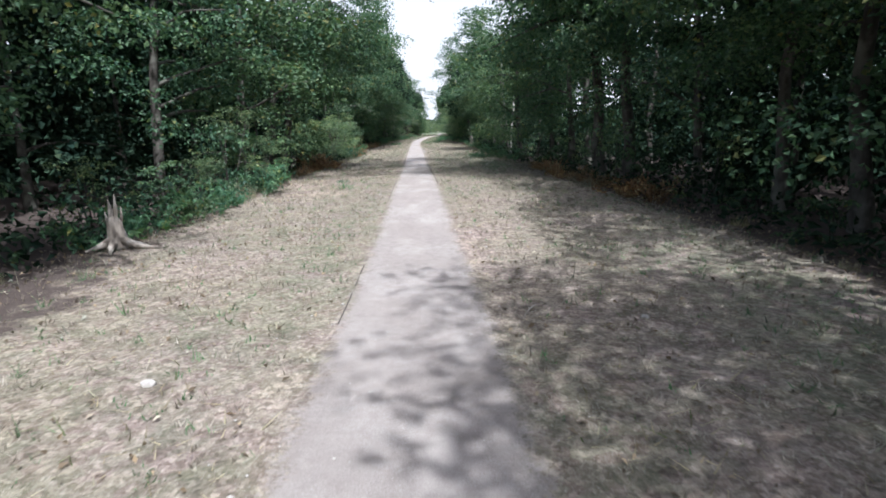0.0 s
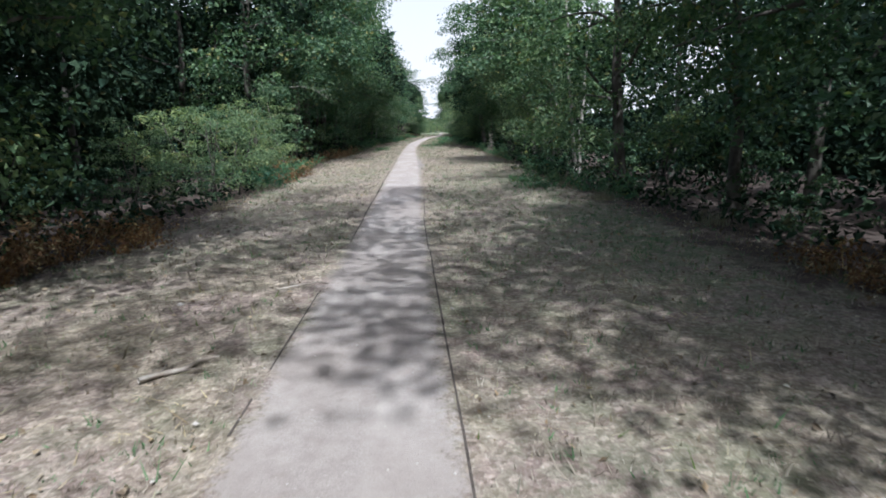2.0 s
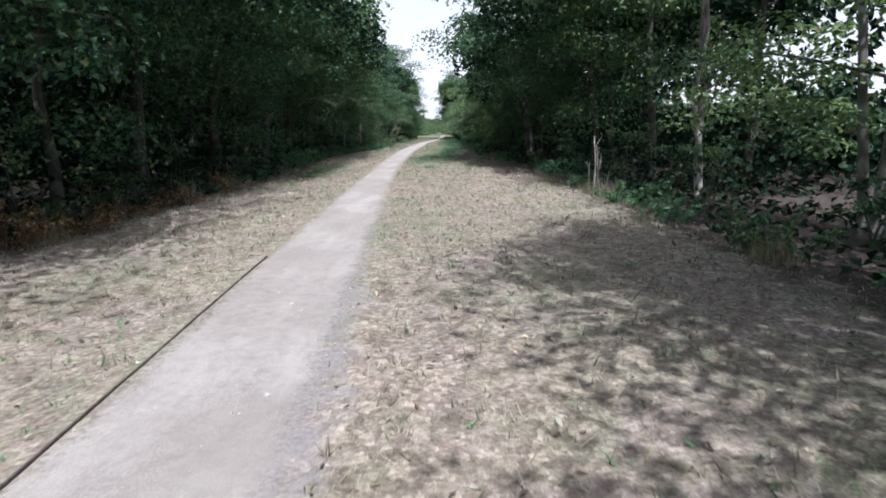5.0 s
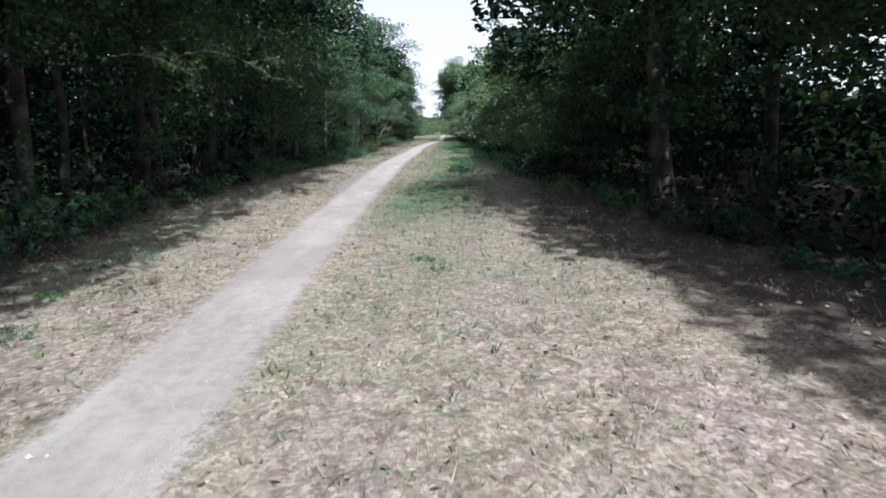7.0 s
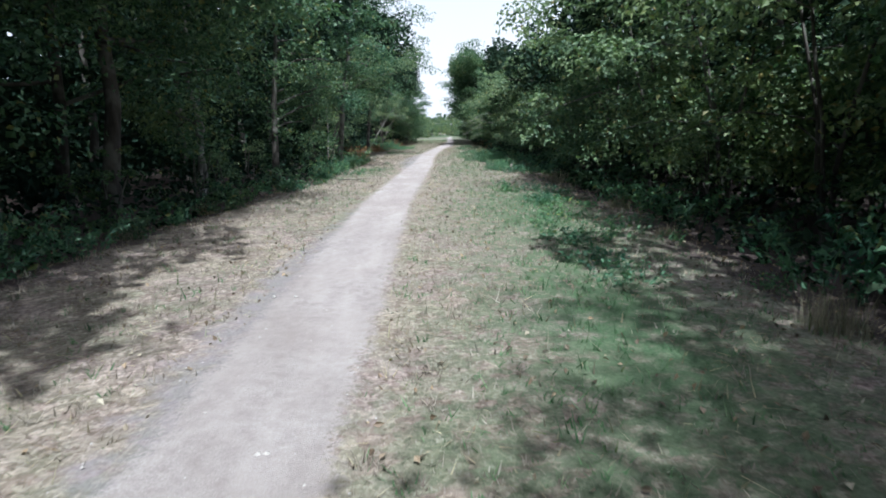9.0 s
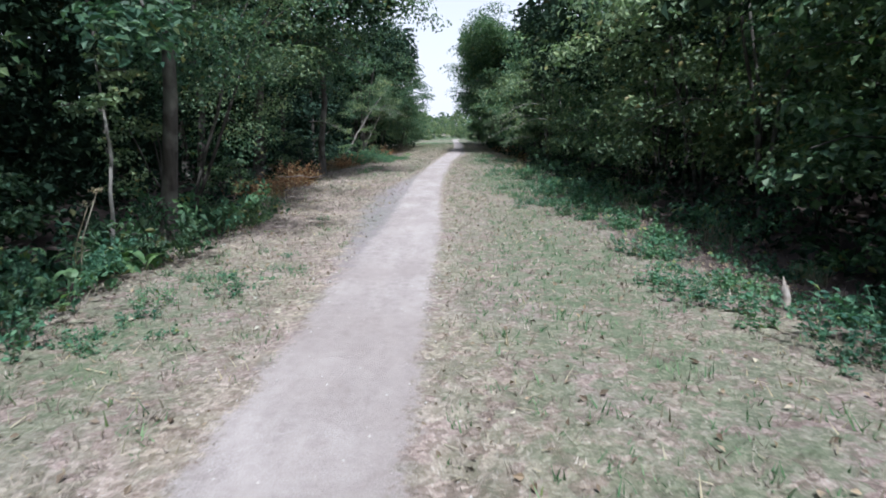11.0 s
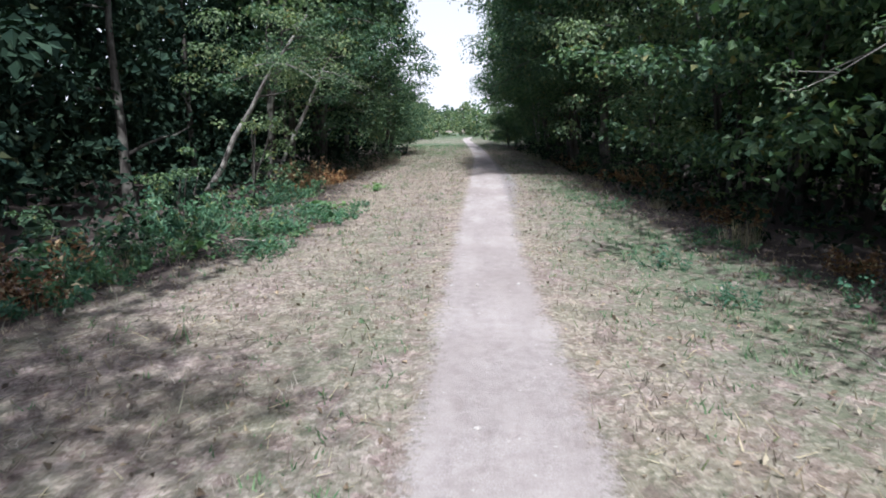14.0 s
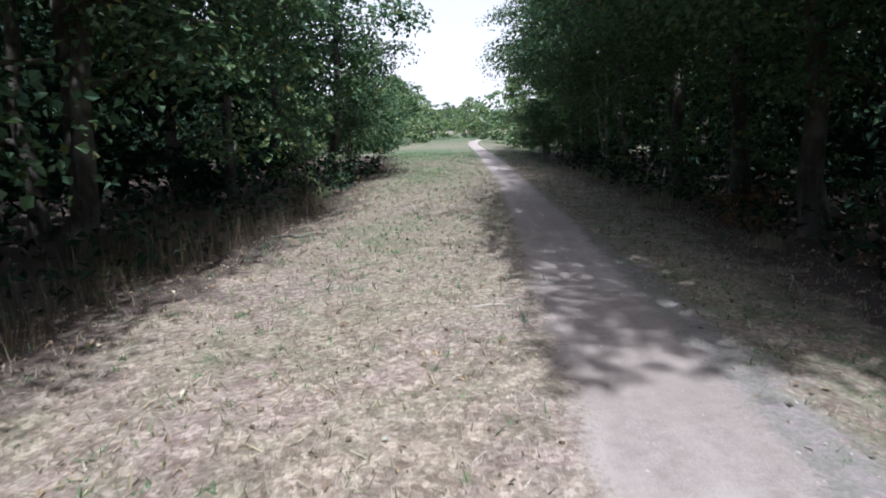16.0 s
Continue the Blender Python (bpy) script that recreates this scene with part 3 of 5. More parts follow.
rng = np.random.default_rng(5)
edge_spots, pale_spots, tall_spots, hazel_spots, bush_spots, back_spots = [], [], [], [], [], []
HIGH = {-1: ((44, 94), (100, 117), (139, 152)), 1: ((-20, 19), (64, 80), (140, 158))}
KEEP_CLEAR = ((-6.6, 12.5, 4.4), (-6.6, 30.0, 3.8), (-7.0, 36.0, 4.5), (-7.0, 119.0, 2.6), (-7.9, 133.1, 2.2), (-7.0, 135.5, 2.2), (6.2, 19.8, 2.4), (-6.8, 105.4, 2.0), (-7.4, 37.5, 3.4), (-7.6, 137.0, 4.2), (-8.6, 127.0, 5.6), (-7.8, 109.0, 2.8))
for side, table in ((-1, VERGE_L), (1, VERGE_R)):
    face = 0.0 if side < 0 else math.pi
    y = -6.0
    while y < 160:
        x = float(line(table, y)) + side * (rng.uniform(1.5, 2.4) + (0.9 if side > 0 and 52 < y < 72 else 0.6 if side < 0 and (y < 20 or 62 < y < 72) else 0.0))
        shrubby = side > 0 and 82 < y < 140
        back = 0.7 if 97 < y < 124 else 0.2
        if all(math.hypot(x - cx, y - cy) > r for cx, cy, r in KEEP_CLEAR):
            if shrubby:
                hazel_spots.append((x + 0.2 + back, y, 0.95 if y < 104 else 0.86 if y < 124 else 1.08, face))
                hazel_spots.append((x + 2.2 + back, y - 1.5, 0.88 if y < 124 else 1.0, face))
            elif any(a < y < b for a, b in HIGH[side]):
                tall_spots.append((x + 1.0 * side, y, 0.8 if side > 0 and y > 134 else 1.0, face))
            else:
                # pale leaves go mostly to stretches meant to look sunlit
                (pale_spots if rng.random() < (0.9 if side > 0 and 41 < y < 66 else 0.6 if side < 0 and y < 20 else 0.9 if side < 0 and 92 < y < 104 else 0.25) else edge_spots).append((x, y, 1.0, face))
        y += rng.uniform(3.9, 5.4) * (0.75 if shrubby else 1)
    for off, step in ((5.4, 6.0),):
        y = -16.0
        while y < 166:
            thin = side > 0 and (47 < y < 60 or 67 < y < 86)
            if not thin:
                back_spots.append((float(line(table, y)) + side * (off + rng.uniform(-0.8, 0.8)), y, 0.9, face))
            y += step * rng.uniform(0.8, 1.2) 
    y = 1.0
    while y < 160:
        x = float(line(table, y)) + side * rng.uniform(1.4, 2.6)
        if not (side < 0 and (138 < y < 150 or 30 < y < 42)):
            bush_spots.append((x, y, 0.9, face))
        y += rng.uniform(2.3, 3.8)
# crowns that reach out over the path, placed so that their shadows fall where wanted
wide_spots = [(5.1, -0.6, 1.0, math.pi), (7.6, 10.5, 0.9, math.pi), (5.9, 21.5, 1.0, math.pi), (6.8, 27.0, 0.85, math.pi), (5.2, 47.5, 0.95, math.pi), (5.5, 69.5, 0.95, math.pi), (3.8, 75.5, 0.95, math.pi),
              (3.1, 142.2, 0.84, math.pi), (2.8, 145.8, 0.86, math.pi), (3.3, 149.0, 0.86, math.pi), (3.6, 153.0, 0.9, math.pi), (3.8, 158.5, 0.95, math.pi), (3.8, 163.5, 0.95, math.pi), (4.3, 168.5, 0.9, math.pi),
              (-7.6, 7.5, 0.85, 0.0), (-6.8, 25.6, 1.0, 0.0), (-8.2, 50.0, 1.05, 0.0), (-9.0, 56.0, 1.05, 0.0), (-9.2, 62.0, 1.1, 0.0), (-9.2, 67.5, 1.1, 0.0), (-9.4, 74.5, 1.05, 0.0), (-9.6, 79.5, 1.05, 0.0), (-9.6, 84.8, 0.95, 0.0), (-8.8, 90.0, 0.9, 0.0),
              (-9.0, 117.0, 1.15, 0.0), (-8.4, 141.5, 0.9, 0.0), (-8.2, 146.0, 0.9, 0.0), (-8.4, 156.5, 0.85, 0.0)]
tall_spots += [(-8.6, 44.5, 0.95, 0.0), (5.6, 161.0, 1.0, math.pi), (5.8, 166.5, 1.0, math.pi), (6.0, 172.0, 0.9, math.pi), (7.5, 177.0, 0.9, math.pi)]
hazel_spots += [(-8.2, 44.5, 0.5, 0.0), (2.0, 165.0, 0.5, math.pi), (2.2, 170.0, 0.5, math.pi), (3.0, 166.0, 0.55, math.pi), (3.4, 172.0, 0.6, math.pi), (-6.6, 162.0, 0.9, 0.0), (-6.2, 158.5, 0.75, 0.0), (-7.6, 166.0, 0.8, 0.0), (4.2, 161.0, 0.9, math.pi)]
far_spots = [(-9.0, 192, 0.9, 0), (-11.0, 200, 1.1, 0), (-8.0, 208, 1.0, 0), (-13.0, 184, 1.0, 0), (-14.5, 174, 1.0, 0), (8.0, 178, 1.0, 0), (7.0, 190, 1.0, 0), (9, 204, 1.2, 0)]
for k in range(40):
    far_spots.append((rng.uniform(-34, 30) - 4, rng.uniform(225, 280), rng.uniform(0.5, 1.1), 0))
far_spots += [(-12.0 - 1.2 * k, 168.0 + 5 * k, 1.0, 0) for k in range(6)] + [(5.5 + 0.3 * k, 168.0 + 6 * k, 0.8, 0) for k in range(8)]
far_spots += [(-7.6, 187, 0.85, 0), (-9.4, 184, 0.95, 0), (-9.0, 193, 0.9, 0), (-5.8, 195, 0.75, 0), (-4.4, 201, 0.6, 0), (-8.4, 179, 0.9, 0), (-3.6, 197, 0.5, 0), (-5.4, 190, 0.6, 0), (-6.8, 184, 0.7, 0), (-10.5, 176, 1.0, 0), (2.8, 178, 0.6, 0), (3.2, 186, 0.8, 0), (2.6, 195, 0.8, 0), (1.6, 203, 0.7, 0)]
far_spots += [(0.8 * x, 203 + 2 * math.sin(x), 0.36, 0) for x in range(-16, 4, 2)]
set_down(oaks, edge_spots, rng)
set_down(talls, tall_spots, rng, 0.9, 1.1)
set_down(ashes, pale_spots, rng)
set_down(wides, wide_spots, rng, 0.95, 1.1, 0.3)
set_down(hazels, hazel_spots, rng)
set_down(sunny, [(-5.9, 16.6, 0.8, 0), (-6.0, 18.2, 0.9, 0), (-6.2, 21.0, 0.7, 0), (-6.0, 33.6, 0.9, 0), (-6.3, 35.6, 1.05, 0), (-6.6, 37.6, 1.05, 0), (-6.8, 39.6, 0.95, 0), (-6.9, 41.6, 0.85, 0), (-7.6, 36.5, 1.2, 0), (-7.0, 31.8, 0.8, 0)], rng, 0.92, 1.1, 3.0)
set_down(bushes, bush_spots, rng, 0.8, 1.4, 3.0)
set_down(backs, back_spots, rng, 0.85, 1.15, 3.0)
set_down(fars, far_spots, rng, 0.9, 1.2, 3.0)


# backing of loose leaves on both sides, the wood's darkness put into their colour
def thicket(seed, table, side, count):
    rng = np.random.default_rng(seed)
    y = rng.uniform(-20, 170, count)
    deep = rng.uniform(0, 1, count) ** 0.8
    x = line(table, y) + side * (3.2 + 8.5 * deep)
    z = ground_z(x, y) + rng.uniform(0, 1, count) ** 0.9 * (6.5 + 4.0 * deep + 1.2 * wobble(0.9 * x, 0.7 * y, 8.0)) * np.where((side > 0) & (np.abs(y - 103) < 20), 0.6, 1.0)
    dense = 0.75 + 0.5 * wobble(1.1 * y, 1.3 * z + 0.8 * x, 2.0)
    if side > 0:
        dense = dense + 0.5 * (z < 2.0) - 0.85 * np.exp(-(((y - 56) / 9) ** 4)) * (z > 2.2 + 0.8 * wobble(0.6 * y, 0.4 * x, 1.0)) - 0.8 * np.exp(-(((y - 75) / 8) ** 4)) * (z > 2.4)
    ok = rng.uniform(0, 1, count) < dense
    c = np.stack([x, y, z], 1)[ok]
    size = rng.uniform(0.7, 1.3, len(c)) * (0.17 + 0.2 * deep[ok])
    return leaves(rng, c, rng.normal(size=c.shape) + [0, 0, 0.6], size, 0.72 * size)


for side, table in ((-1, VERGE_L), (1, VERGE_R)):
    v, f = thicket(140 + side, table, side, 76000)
    tagged(new("thicket", mesh_of("thicket", v, f, LEAF_SHADED)), "dense woodland thicket with shade-dark leaf colour behind the trees", "thicket", kind="stuff")


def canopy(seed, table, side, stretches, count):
    """A roof of loose leaves, added mostly above the view to shade the wood, in drifts between stretches of (start,
    end, nearest distance from the verge, height).
    """
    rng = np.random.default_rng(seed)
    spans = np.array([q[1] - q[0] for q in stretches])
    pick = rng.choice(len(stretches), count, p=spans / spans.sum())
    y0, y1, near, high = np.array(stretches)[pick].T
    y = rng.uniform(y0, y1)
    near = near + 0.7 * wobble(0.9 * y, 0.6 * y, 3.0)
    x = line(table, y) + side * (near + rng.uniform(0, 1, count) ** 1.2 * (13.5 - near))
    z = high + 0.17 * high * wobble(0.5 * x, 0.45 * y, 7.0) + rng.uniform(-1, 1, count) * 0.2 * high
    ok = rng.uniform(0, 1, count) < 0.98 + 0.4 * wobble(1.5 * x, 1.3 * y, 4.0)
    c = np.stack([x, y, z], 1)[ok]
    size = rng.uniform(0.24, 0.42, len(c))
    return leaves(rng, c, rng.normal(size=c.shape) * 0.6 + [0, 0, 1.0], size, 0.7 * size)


# nearest distances are set by where the roof's shade should end
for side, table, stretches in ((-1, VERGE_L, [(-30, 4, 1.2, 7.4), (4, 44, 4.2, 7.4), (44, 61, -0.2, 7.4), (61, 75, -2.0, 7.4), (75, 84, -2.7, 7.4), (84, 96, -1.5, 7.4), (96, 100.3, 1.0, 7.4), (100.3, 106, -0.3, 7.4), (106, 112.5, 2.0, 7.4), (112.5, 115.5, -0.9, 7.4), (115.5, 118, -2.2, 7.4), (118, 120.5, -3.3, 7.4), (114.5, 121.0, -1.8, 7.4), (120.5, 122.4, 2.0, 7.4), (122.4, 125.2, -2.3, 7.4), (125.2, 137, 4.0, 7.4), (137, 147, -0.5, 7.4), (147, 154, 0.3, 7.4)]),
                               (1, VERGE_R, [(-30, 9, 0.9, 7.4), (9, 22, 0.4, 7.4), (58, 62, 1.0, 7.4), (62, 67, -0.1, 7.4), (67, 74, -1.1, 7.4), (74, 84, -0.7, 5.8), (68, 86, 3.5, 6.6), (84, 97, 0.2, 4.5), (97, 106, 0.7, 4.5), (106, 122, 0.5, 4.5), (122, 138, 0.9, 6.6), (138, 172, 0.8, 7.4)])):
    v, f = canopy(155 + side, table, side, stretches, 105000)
    tagged(new("canopy", mesh_of("canopy", v, f, LEAF_SHADED)), "added roof of loose leaves that shades the wood below", "canopy", kind="stuff")


def shade_drift(seed, count, x0, x1, y0, y1, high):
    """Thin leafy ends of boughs that meet high over the path, in drifts."""
    rng = np.random.default_rng(seed)
    x, y = rng.uniform(x0, x1, count), rng.uniform(y0, y1, count)
    z = high + 0.5 * wobble(0.8 * x, 0.7 * y, 1.0) + 0.35 * rng.normal(size=count)
    rim = np.clip(np.minimum(np.minimum(y - y0, y1 - y), np.minimum(x - x0, x1 - x)) / 1.6, 0, 1)
    ok = rng.uniform(0, 1, count) < (0.66 + 0.7 * wobble(1.15 * x, 0.95 * y, 5.0)) * rim**0.5
    c = np.stack([x, y, z], 1)[ok]
    size = rng.uniform(0.12, 0.22, len(c))
    return leaves(rng, c, rng.normal(size=c.shape) * 0.6 + [0, 0, 1.0], size, 0.65 * size)


for k, (count, x0, x1, y0, y1, high) in enumerate(((24000, -3.6, 5.8, 17.2, 31.8, 9.2), (23000, 2.6, 8.8, 3.4, 17.6, 8.0), (31000, -1.1, 4.6, 136.3, 146.4, 7.9))):
    v, f = shade_drift(165 + k, count, x0, x1, y0, y1, high)
    tagged(new("canopy", mesh_of("canopy", v, f, LEAF)), "loose leaves added high out of view to dapple the ground", "canopy", kind="stuff")


# opaque leaf layer, added to block bright gaps between the trees
def deep_wood(seed, table, side, count):
    rng = np.random.default_rng(seed)
    y = rng.uniform(-30, 225, count)
    x = line(table, y) + side * rng.uniform(11.5, 18.0, count)
    top = np.where((side > 0) & ((np.abs(y - 74) < 23)), 2.6, np.where((side > 0) & (np.abs(y - 103) < 22), 5.0, 8.5)) + 1.5 * wobble(0.5 * x, 0.4 * y, 3.0)
    z = ground_z(x, y) + rng.uniform(0, 1, count) ** 1.3 * top
    size = rng.uniform(0.55, 0.95, count)
    return leaves(rng, np.stack([x, y, z], 1), rng.normal(size=(count, 3)) + [0.6 * side, 0, 0.4], size, 0.75 * size)


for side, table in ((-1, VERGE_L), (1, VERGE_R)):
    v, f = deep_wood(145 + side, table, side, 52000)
    tagged(new("thicket", mesh_of("thicket", v, f, LEAF_SHADED)), "backing of shade-dark leaves behind the first trees", "thicket", kind="stuff")


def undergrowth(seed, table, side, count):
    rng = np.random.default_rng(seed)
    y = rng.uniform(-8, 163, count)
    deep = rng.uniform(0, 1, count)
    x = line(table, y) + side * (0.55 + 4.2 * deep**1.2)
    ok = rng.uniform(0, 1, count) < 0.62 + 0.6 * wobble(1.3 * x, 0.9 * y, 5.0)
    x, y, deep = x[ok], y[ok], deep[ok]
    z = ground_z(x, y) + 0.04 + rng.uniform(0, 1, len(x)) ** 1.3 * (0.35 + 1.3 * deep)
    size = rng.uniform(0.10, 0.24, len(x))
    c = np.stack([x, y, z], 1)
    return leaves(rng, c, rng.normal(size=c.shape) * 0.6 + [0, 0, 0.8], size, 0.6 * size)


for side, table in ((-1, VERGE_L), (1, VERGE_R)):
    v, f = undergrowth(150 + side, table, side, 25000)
    tagged(new("undergrowth", mesh_of("undergrowth", v, f, LEAF_SHADED)), "low undergrowth with shade-dark leaf colour on the woodland floor", "undergrowth", kind="stuff")

rng = np.random.default_rng(160)
c = np.concatenate([np.stack([rng.uniform(-90, 90, 11000), rng.uniform(285, 330, 11000), 0.5 + rng.uniform(0, 1, 11000) ** 1.1 * 9], 1),
                    np.stack([rng.choice([-1, 1], 11000) * rng.uniform(48, 60, 11000), rng.uniform(-60, 300, 11000), rng.uniform(0, 1, 11000) ** 1.1 * 7], 1)])
c[:, 2] *= 0.75 + 0.35 * wobble(0.11 * c[:, 0] + 0.05 * c[:, 1], 0.09 * c[:, 1])
size = rng.uniform(0.8, 1.6, len(c))
v, f = leaves(rng, c, rng.normal(size=c.shape) + [0, 0, 0.5], size, 0.7 * size)
tagged(new("far_woods", mesh_of("far_woods", v, f, LEAF)), "distant woodland edge beyond the clearing", "woods", kind="stuff")


# trees that stand out singly
def single(ob, x, y, heading=0.0):
    ob.matrix_basis = Matrix.Translation((x, y, float(ground_z(x, y)) - 0.03)) @ Matrix.Rotation(heading, 4, "Z")
    return ob


single(tree(201, 13, 3.4, 4.6, 9000, 0.13, BARK, LEAF, 0.20, 0.5, 9, 24, 1, "stout straight grey trunk with bark patches in shade", "tree"), 6.2, 19.8, math.pi)
single(tree(202, 12, 4.4, 4.6, 9000, 0.13, BARK, LEAF, 0.12, 0.2, 9, 24, 1, "straight grey tree with patched bark at the wood's edge", "tree"), -7.0, 119.0)
single(tree(203, 5.2, 2.0, 3.0, 3500, 0.115, BARK_PALE, LEAF_PALE, 0.075, 3.3, 7, 14, 1, "pale-barked tree leaning far over towards the path", "tree", spread=1.4), -9.3, 135.2, -0.1)
single(tree(204, 6, 2.0, 2.8, 3000, 0.125, BARK_PALE, LEAF, 0.065, 2.9, 6, 12, 1, "thin leaning tree with mossy pale bark", "tree", spread=1.4), -8.5, 139.0, 0.0)
single(tree(205, 7.5, 2.2, 2.4, 4500, 0.125, BARK, LEAF, 0.13, 0.3, 8, 16, 2, "forked grey tree in the shade of the wood", "tree"), -8.1, 138.1)
single(tree(206, 10, 2.9, 2.6, 7000, 0.125, BARK, LEAF, 0.12, 1.2, 8, 18, 1, "slightly leaning grey tree behind the undergrowth", "tree"), -6.8, 105.2, 0.6)
single(tree(207, 3.4, 0.8, 2.2, 500, 0.10, BARK_PALE, LEAF_PALE, 0.025, 0.1, 4, 5, 1, "thin bare sapling among the undergrowth", "sapling"), -7.1, 104.4)
single(tree(208, 4.2, 1.2, 1.6, 1400, 0.11, BARK_PALE, LEAF_PALE, 0.03, -0.9, 5, 8, 1, "slender pale sapling leaning at the wood's edge", "sapling"), -6.6, 43.1)
single(tree(209, 7.5, 1.7, 0.6, 1300, 0.30, BARK, LEAF, 0.12, 0.0, 8, 30, 1, "small dark conical tree far down the path", "tree", spread=3.1), -2.0, 282)

single(tree(210, 6.8, 3.1, 2.2, 6500, 0.115, BARK, LEAF_PALE, 0.06, 1.6, 10, 22, 2, "bushy tree leaning out with light green hanging sprays", "tree", spread=1.6), -8.2, 109.4, 0.0)


# ---- plants of the verge ----
def many_tubes(name, sticks, material):
    """Thin three-sided stems, as one mesh."""
    verts, faces = [], []
    for points, radii in sticks:
        v, f = tube(points, radii, 3)
        faces += [tuple(k + len(verts) for k in (q[:3] if q[2] == q[3] else q)) for q in f]
        verts += v
    me = bpy.data.meshes.new(name)
    me.from_pydata(verts, [], faces)
    me.materials.append(material)
    return me


def plant(name, label, category, group):
    return tagged(new(name), label, category, group)


def nettle(seed, tall, wide, stems, leaf, per=12, size=0.075):
    rng = np.random.default_rng(seed)
    top = plant("nettle_clump", "clump of fresh green nettles on the dry verge", "weed", "green weeds on the verge")
    spots, sticks = [], []
    for s in range(stems):
        r, a = wide * math.sqrt(rng.uniform(0, 1)), rng.uniform(0, 6.28)
        b = Vector((r * math.cos(a), r * math.sin(a), -0.03))
        h = tall * rng.uniform(0.6, 1.1)
        tip = b + Vector((0.3 * h * rng.normal() + 0.2 * b.x, 0.3 * h * rng.normal() + 0.2 * b.y, h))
        sticks.append(([b, b.lerp(tip, 0.5) + Vector((0, 0, 0.04 * h)), tip], [0.005, 0.004, 0.002]))
        for k in range(per):
            f = 0.2 + 0.8 * k / per
            w = rng.uniform(0, 6.28)
            spots.append(np.array(b.lerp(tip, f)) + [0.6 * size * math.cos(w), 0.6 * size * math.sin(w), 0])
    spots = np.array(spots)
    nrm = rng.normal(size=spots.shape) * 0.45 + [0, 0, 1.0]
    size = size * rng.uniform(0.6, 1.3, len(spots))
    v, f = leaves(rng, spots, nrm, size, 0.6 * size, 0.15)
    tagged(part("foliage", mesh_of("foliage", v, f, leaf), top), kind="stuff")
    tagged(part("stemwork", many_tubes("stemwork", sticks, leaf), top), kind="stuff")
    return top


def big_leaf(name, long, wide, material):
    """A broad leaf with a bent rib, from its stalk at the origin along +x."""
    verts, faces = [], []
    shape = (0.05, 0.55, 0.95, 1.0, 0.75, 0.35, 0.04)
    for i, w in enumerate(shape):
        f = i / (len(shape) - 1)
        z = 0.35 * long * math.sin(2.2 * f) - 0.28 * long * f
        verts += [(long * f, -0.5 * wide * w, z + 0.12 * wide * w), (long * f, 0, z), (long * f, 0.5 * wide * w, z + 0.12 * wide * w)]
        if i:
            o = 3 * i - 3
            faces += [(o, o + 1, o + 4, o + 3), (o + 1, o + 2, o + 5, o + 4)]
    return mesh_of(name, verts, faces, material, True)


DOCK_LEAF = big_leaf("leaf", 0.20, 0.13, DOCK)


def dock(seed, count):
    rng = np.random.default_rng(seed)
    top = plant("dock_plant", "broad-leaved green dock plant in the undergrowth", "weed", "broad-leaved weeds")
    for k in range(count):
        ob = part("leaf", DOCK_LEAF, top)
        s = rng.uniform(0.6, 1.2)
        ob.matrix_basis = Matrix.Translation((0.10 * rng.normal(), 0.10 * rng.normal(), rng.uniform(0.0, 0.22))) @ Matrix.Rotation(2.4 * k + rng.uniform(-0.4, 0.4), 4, "Z") @ Matrix.Rotation(rng.uniform(-0.7, 0.2), 4, "Y") @ Matrix.Scale(s, 4)
    return top


def fronds(seed, tall, wide, count, leaf, name, label, category, group, size=0.06, per=34):
    """A clump of arching stalks with small withered leaves."""
    rng = np.random.default_rng(seed)
    top = plant(name, label, category, group)
    spots, sticks = [], []
    for s in range(count):
        a, r = rng.uniform(0, 6.28), wide * 0.35 * math.sqrt(rng.uniform(0, 1))
        b = Vector((r * math.cos(a), r * math.sin(a), -0.04))
        a += 0.5 * rng.normal()
        h, o = tall * rng.uniform(0.5, 1.1), wide * rng.uniform(0.2, 0.8)
        pts = [b + Vector((o * f * math.cos(a), o * f * math.sin(a), h * (1.7 * f - 0.8 * f * f))) for f in (0, 0.35, 0.7, 1.0)]
        sticks.append((pts, [0.006, 0.005, 0.004, 0.002]))
        for k in range(per):
            f = rng.uniform(0.15, 1.0) * 2.999
            j = int(f)
            spots.append(np.array(pts[j].lerp(pts[j + 1], f - j)) + rng.normal(size=3) * 0.045)
    spots = np.array(spots)
    size = size * rng.uniform(0.6, 1.5, len(spots))
    v, f = leaves(rng, spots, rng.normal(size=spots.shape) + [0, 0, 0.5], size, 0.5 * size, 0.3)
    tagged(part("foliage", mesh_of("foliage", v, f, leaf), top), kind="stuff")
    tagged(part("stemwork", many_tubes("stemwork", sticks, leaf), top), kind="stuff")
    return top


def blades(rng, x, y, z, tall, wide, slope):
    """Single-triangle blades from arrays of feet."""
    n = len(x)
    a, b = rng.uniform(0, 6.28, n), rng.uniform(0, 6.28, n)
    v = np.empty((n, 3, 3))
    v[:, 0] = np.stack([x - 0.5 * wide * np.cos(b), y - 0.5 * wide * np.sin(b), z], 1)
    v[:, 1] = np.stack([x + 0.5 * wide * np.cos(b), y + 0.5 * wide * np.sin(b), z], 1)
    v[:, 2] = np.stack([x + slope * tall * np.cos(a), y + slope * tall * np.sin(a), z + tall * np.sqrt(np.clip(1 - slope**2, 0.02, 1))], 1)
    return v.reshape(-1, 3), np.arange(3 * n).reshape(-1, 3)


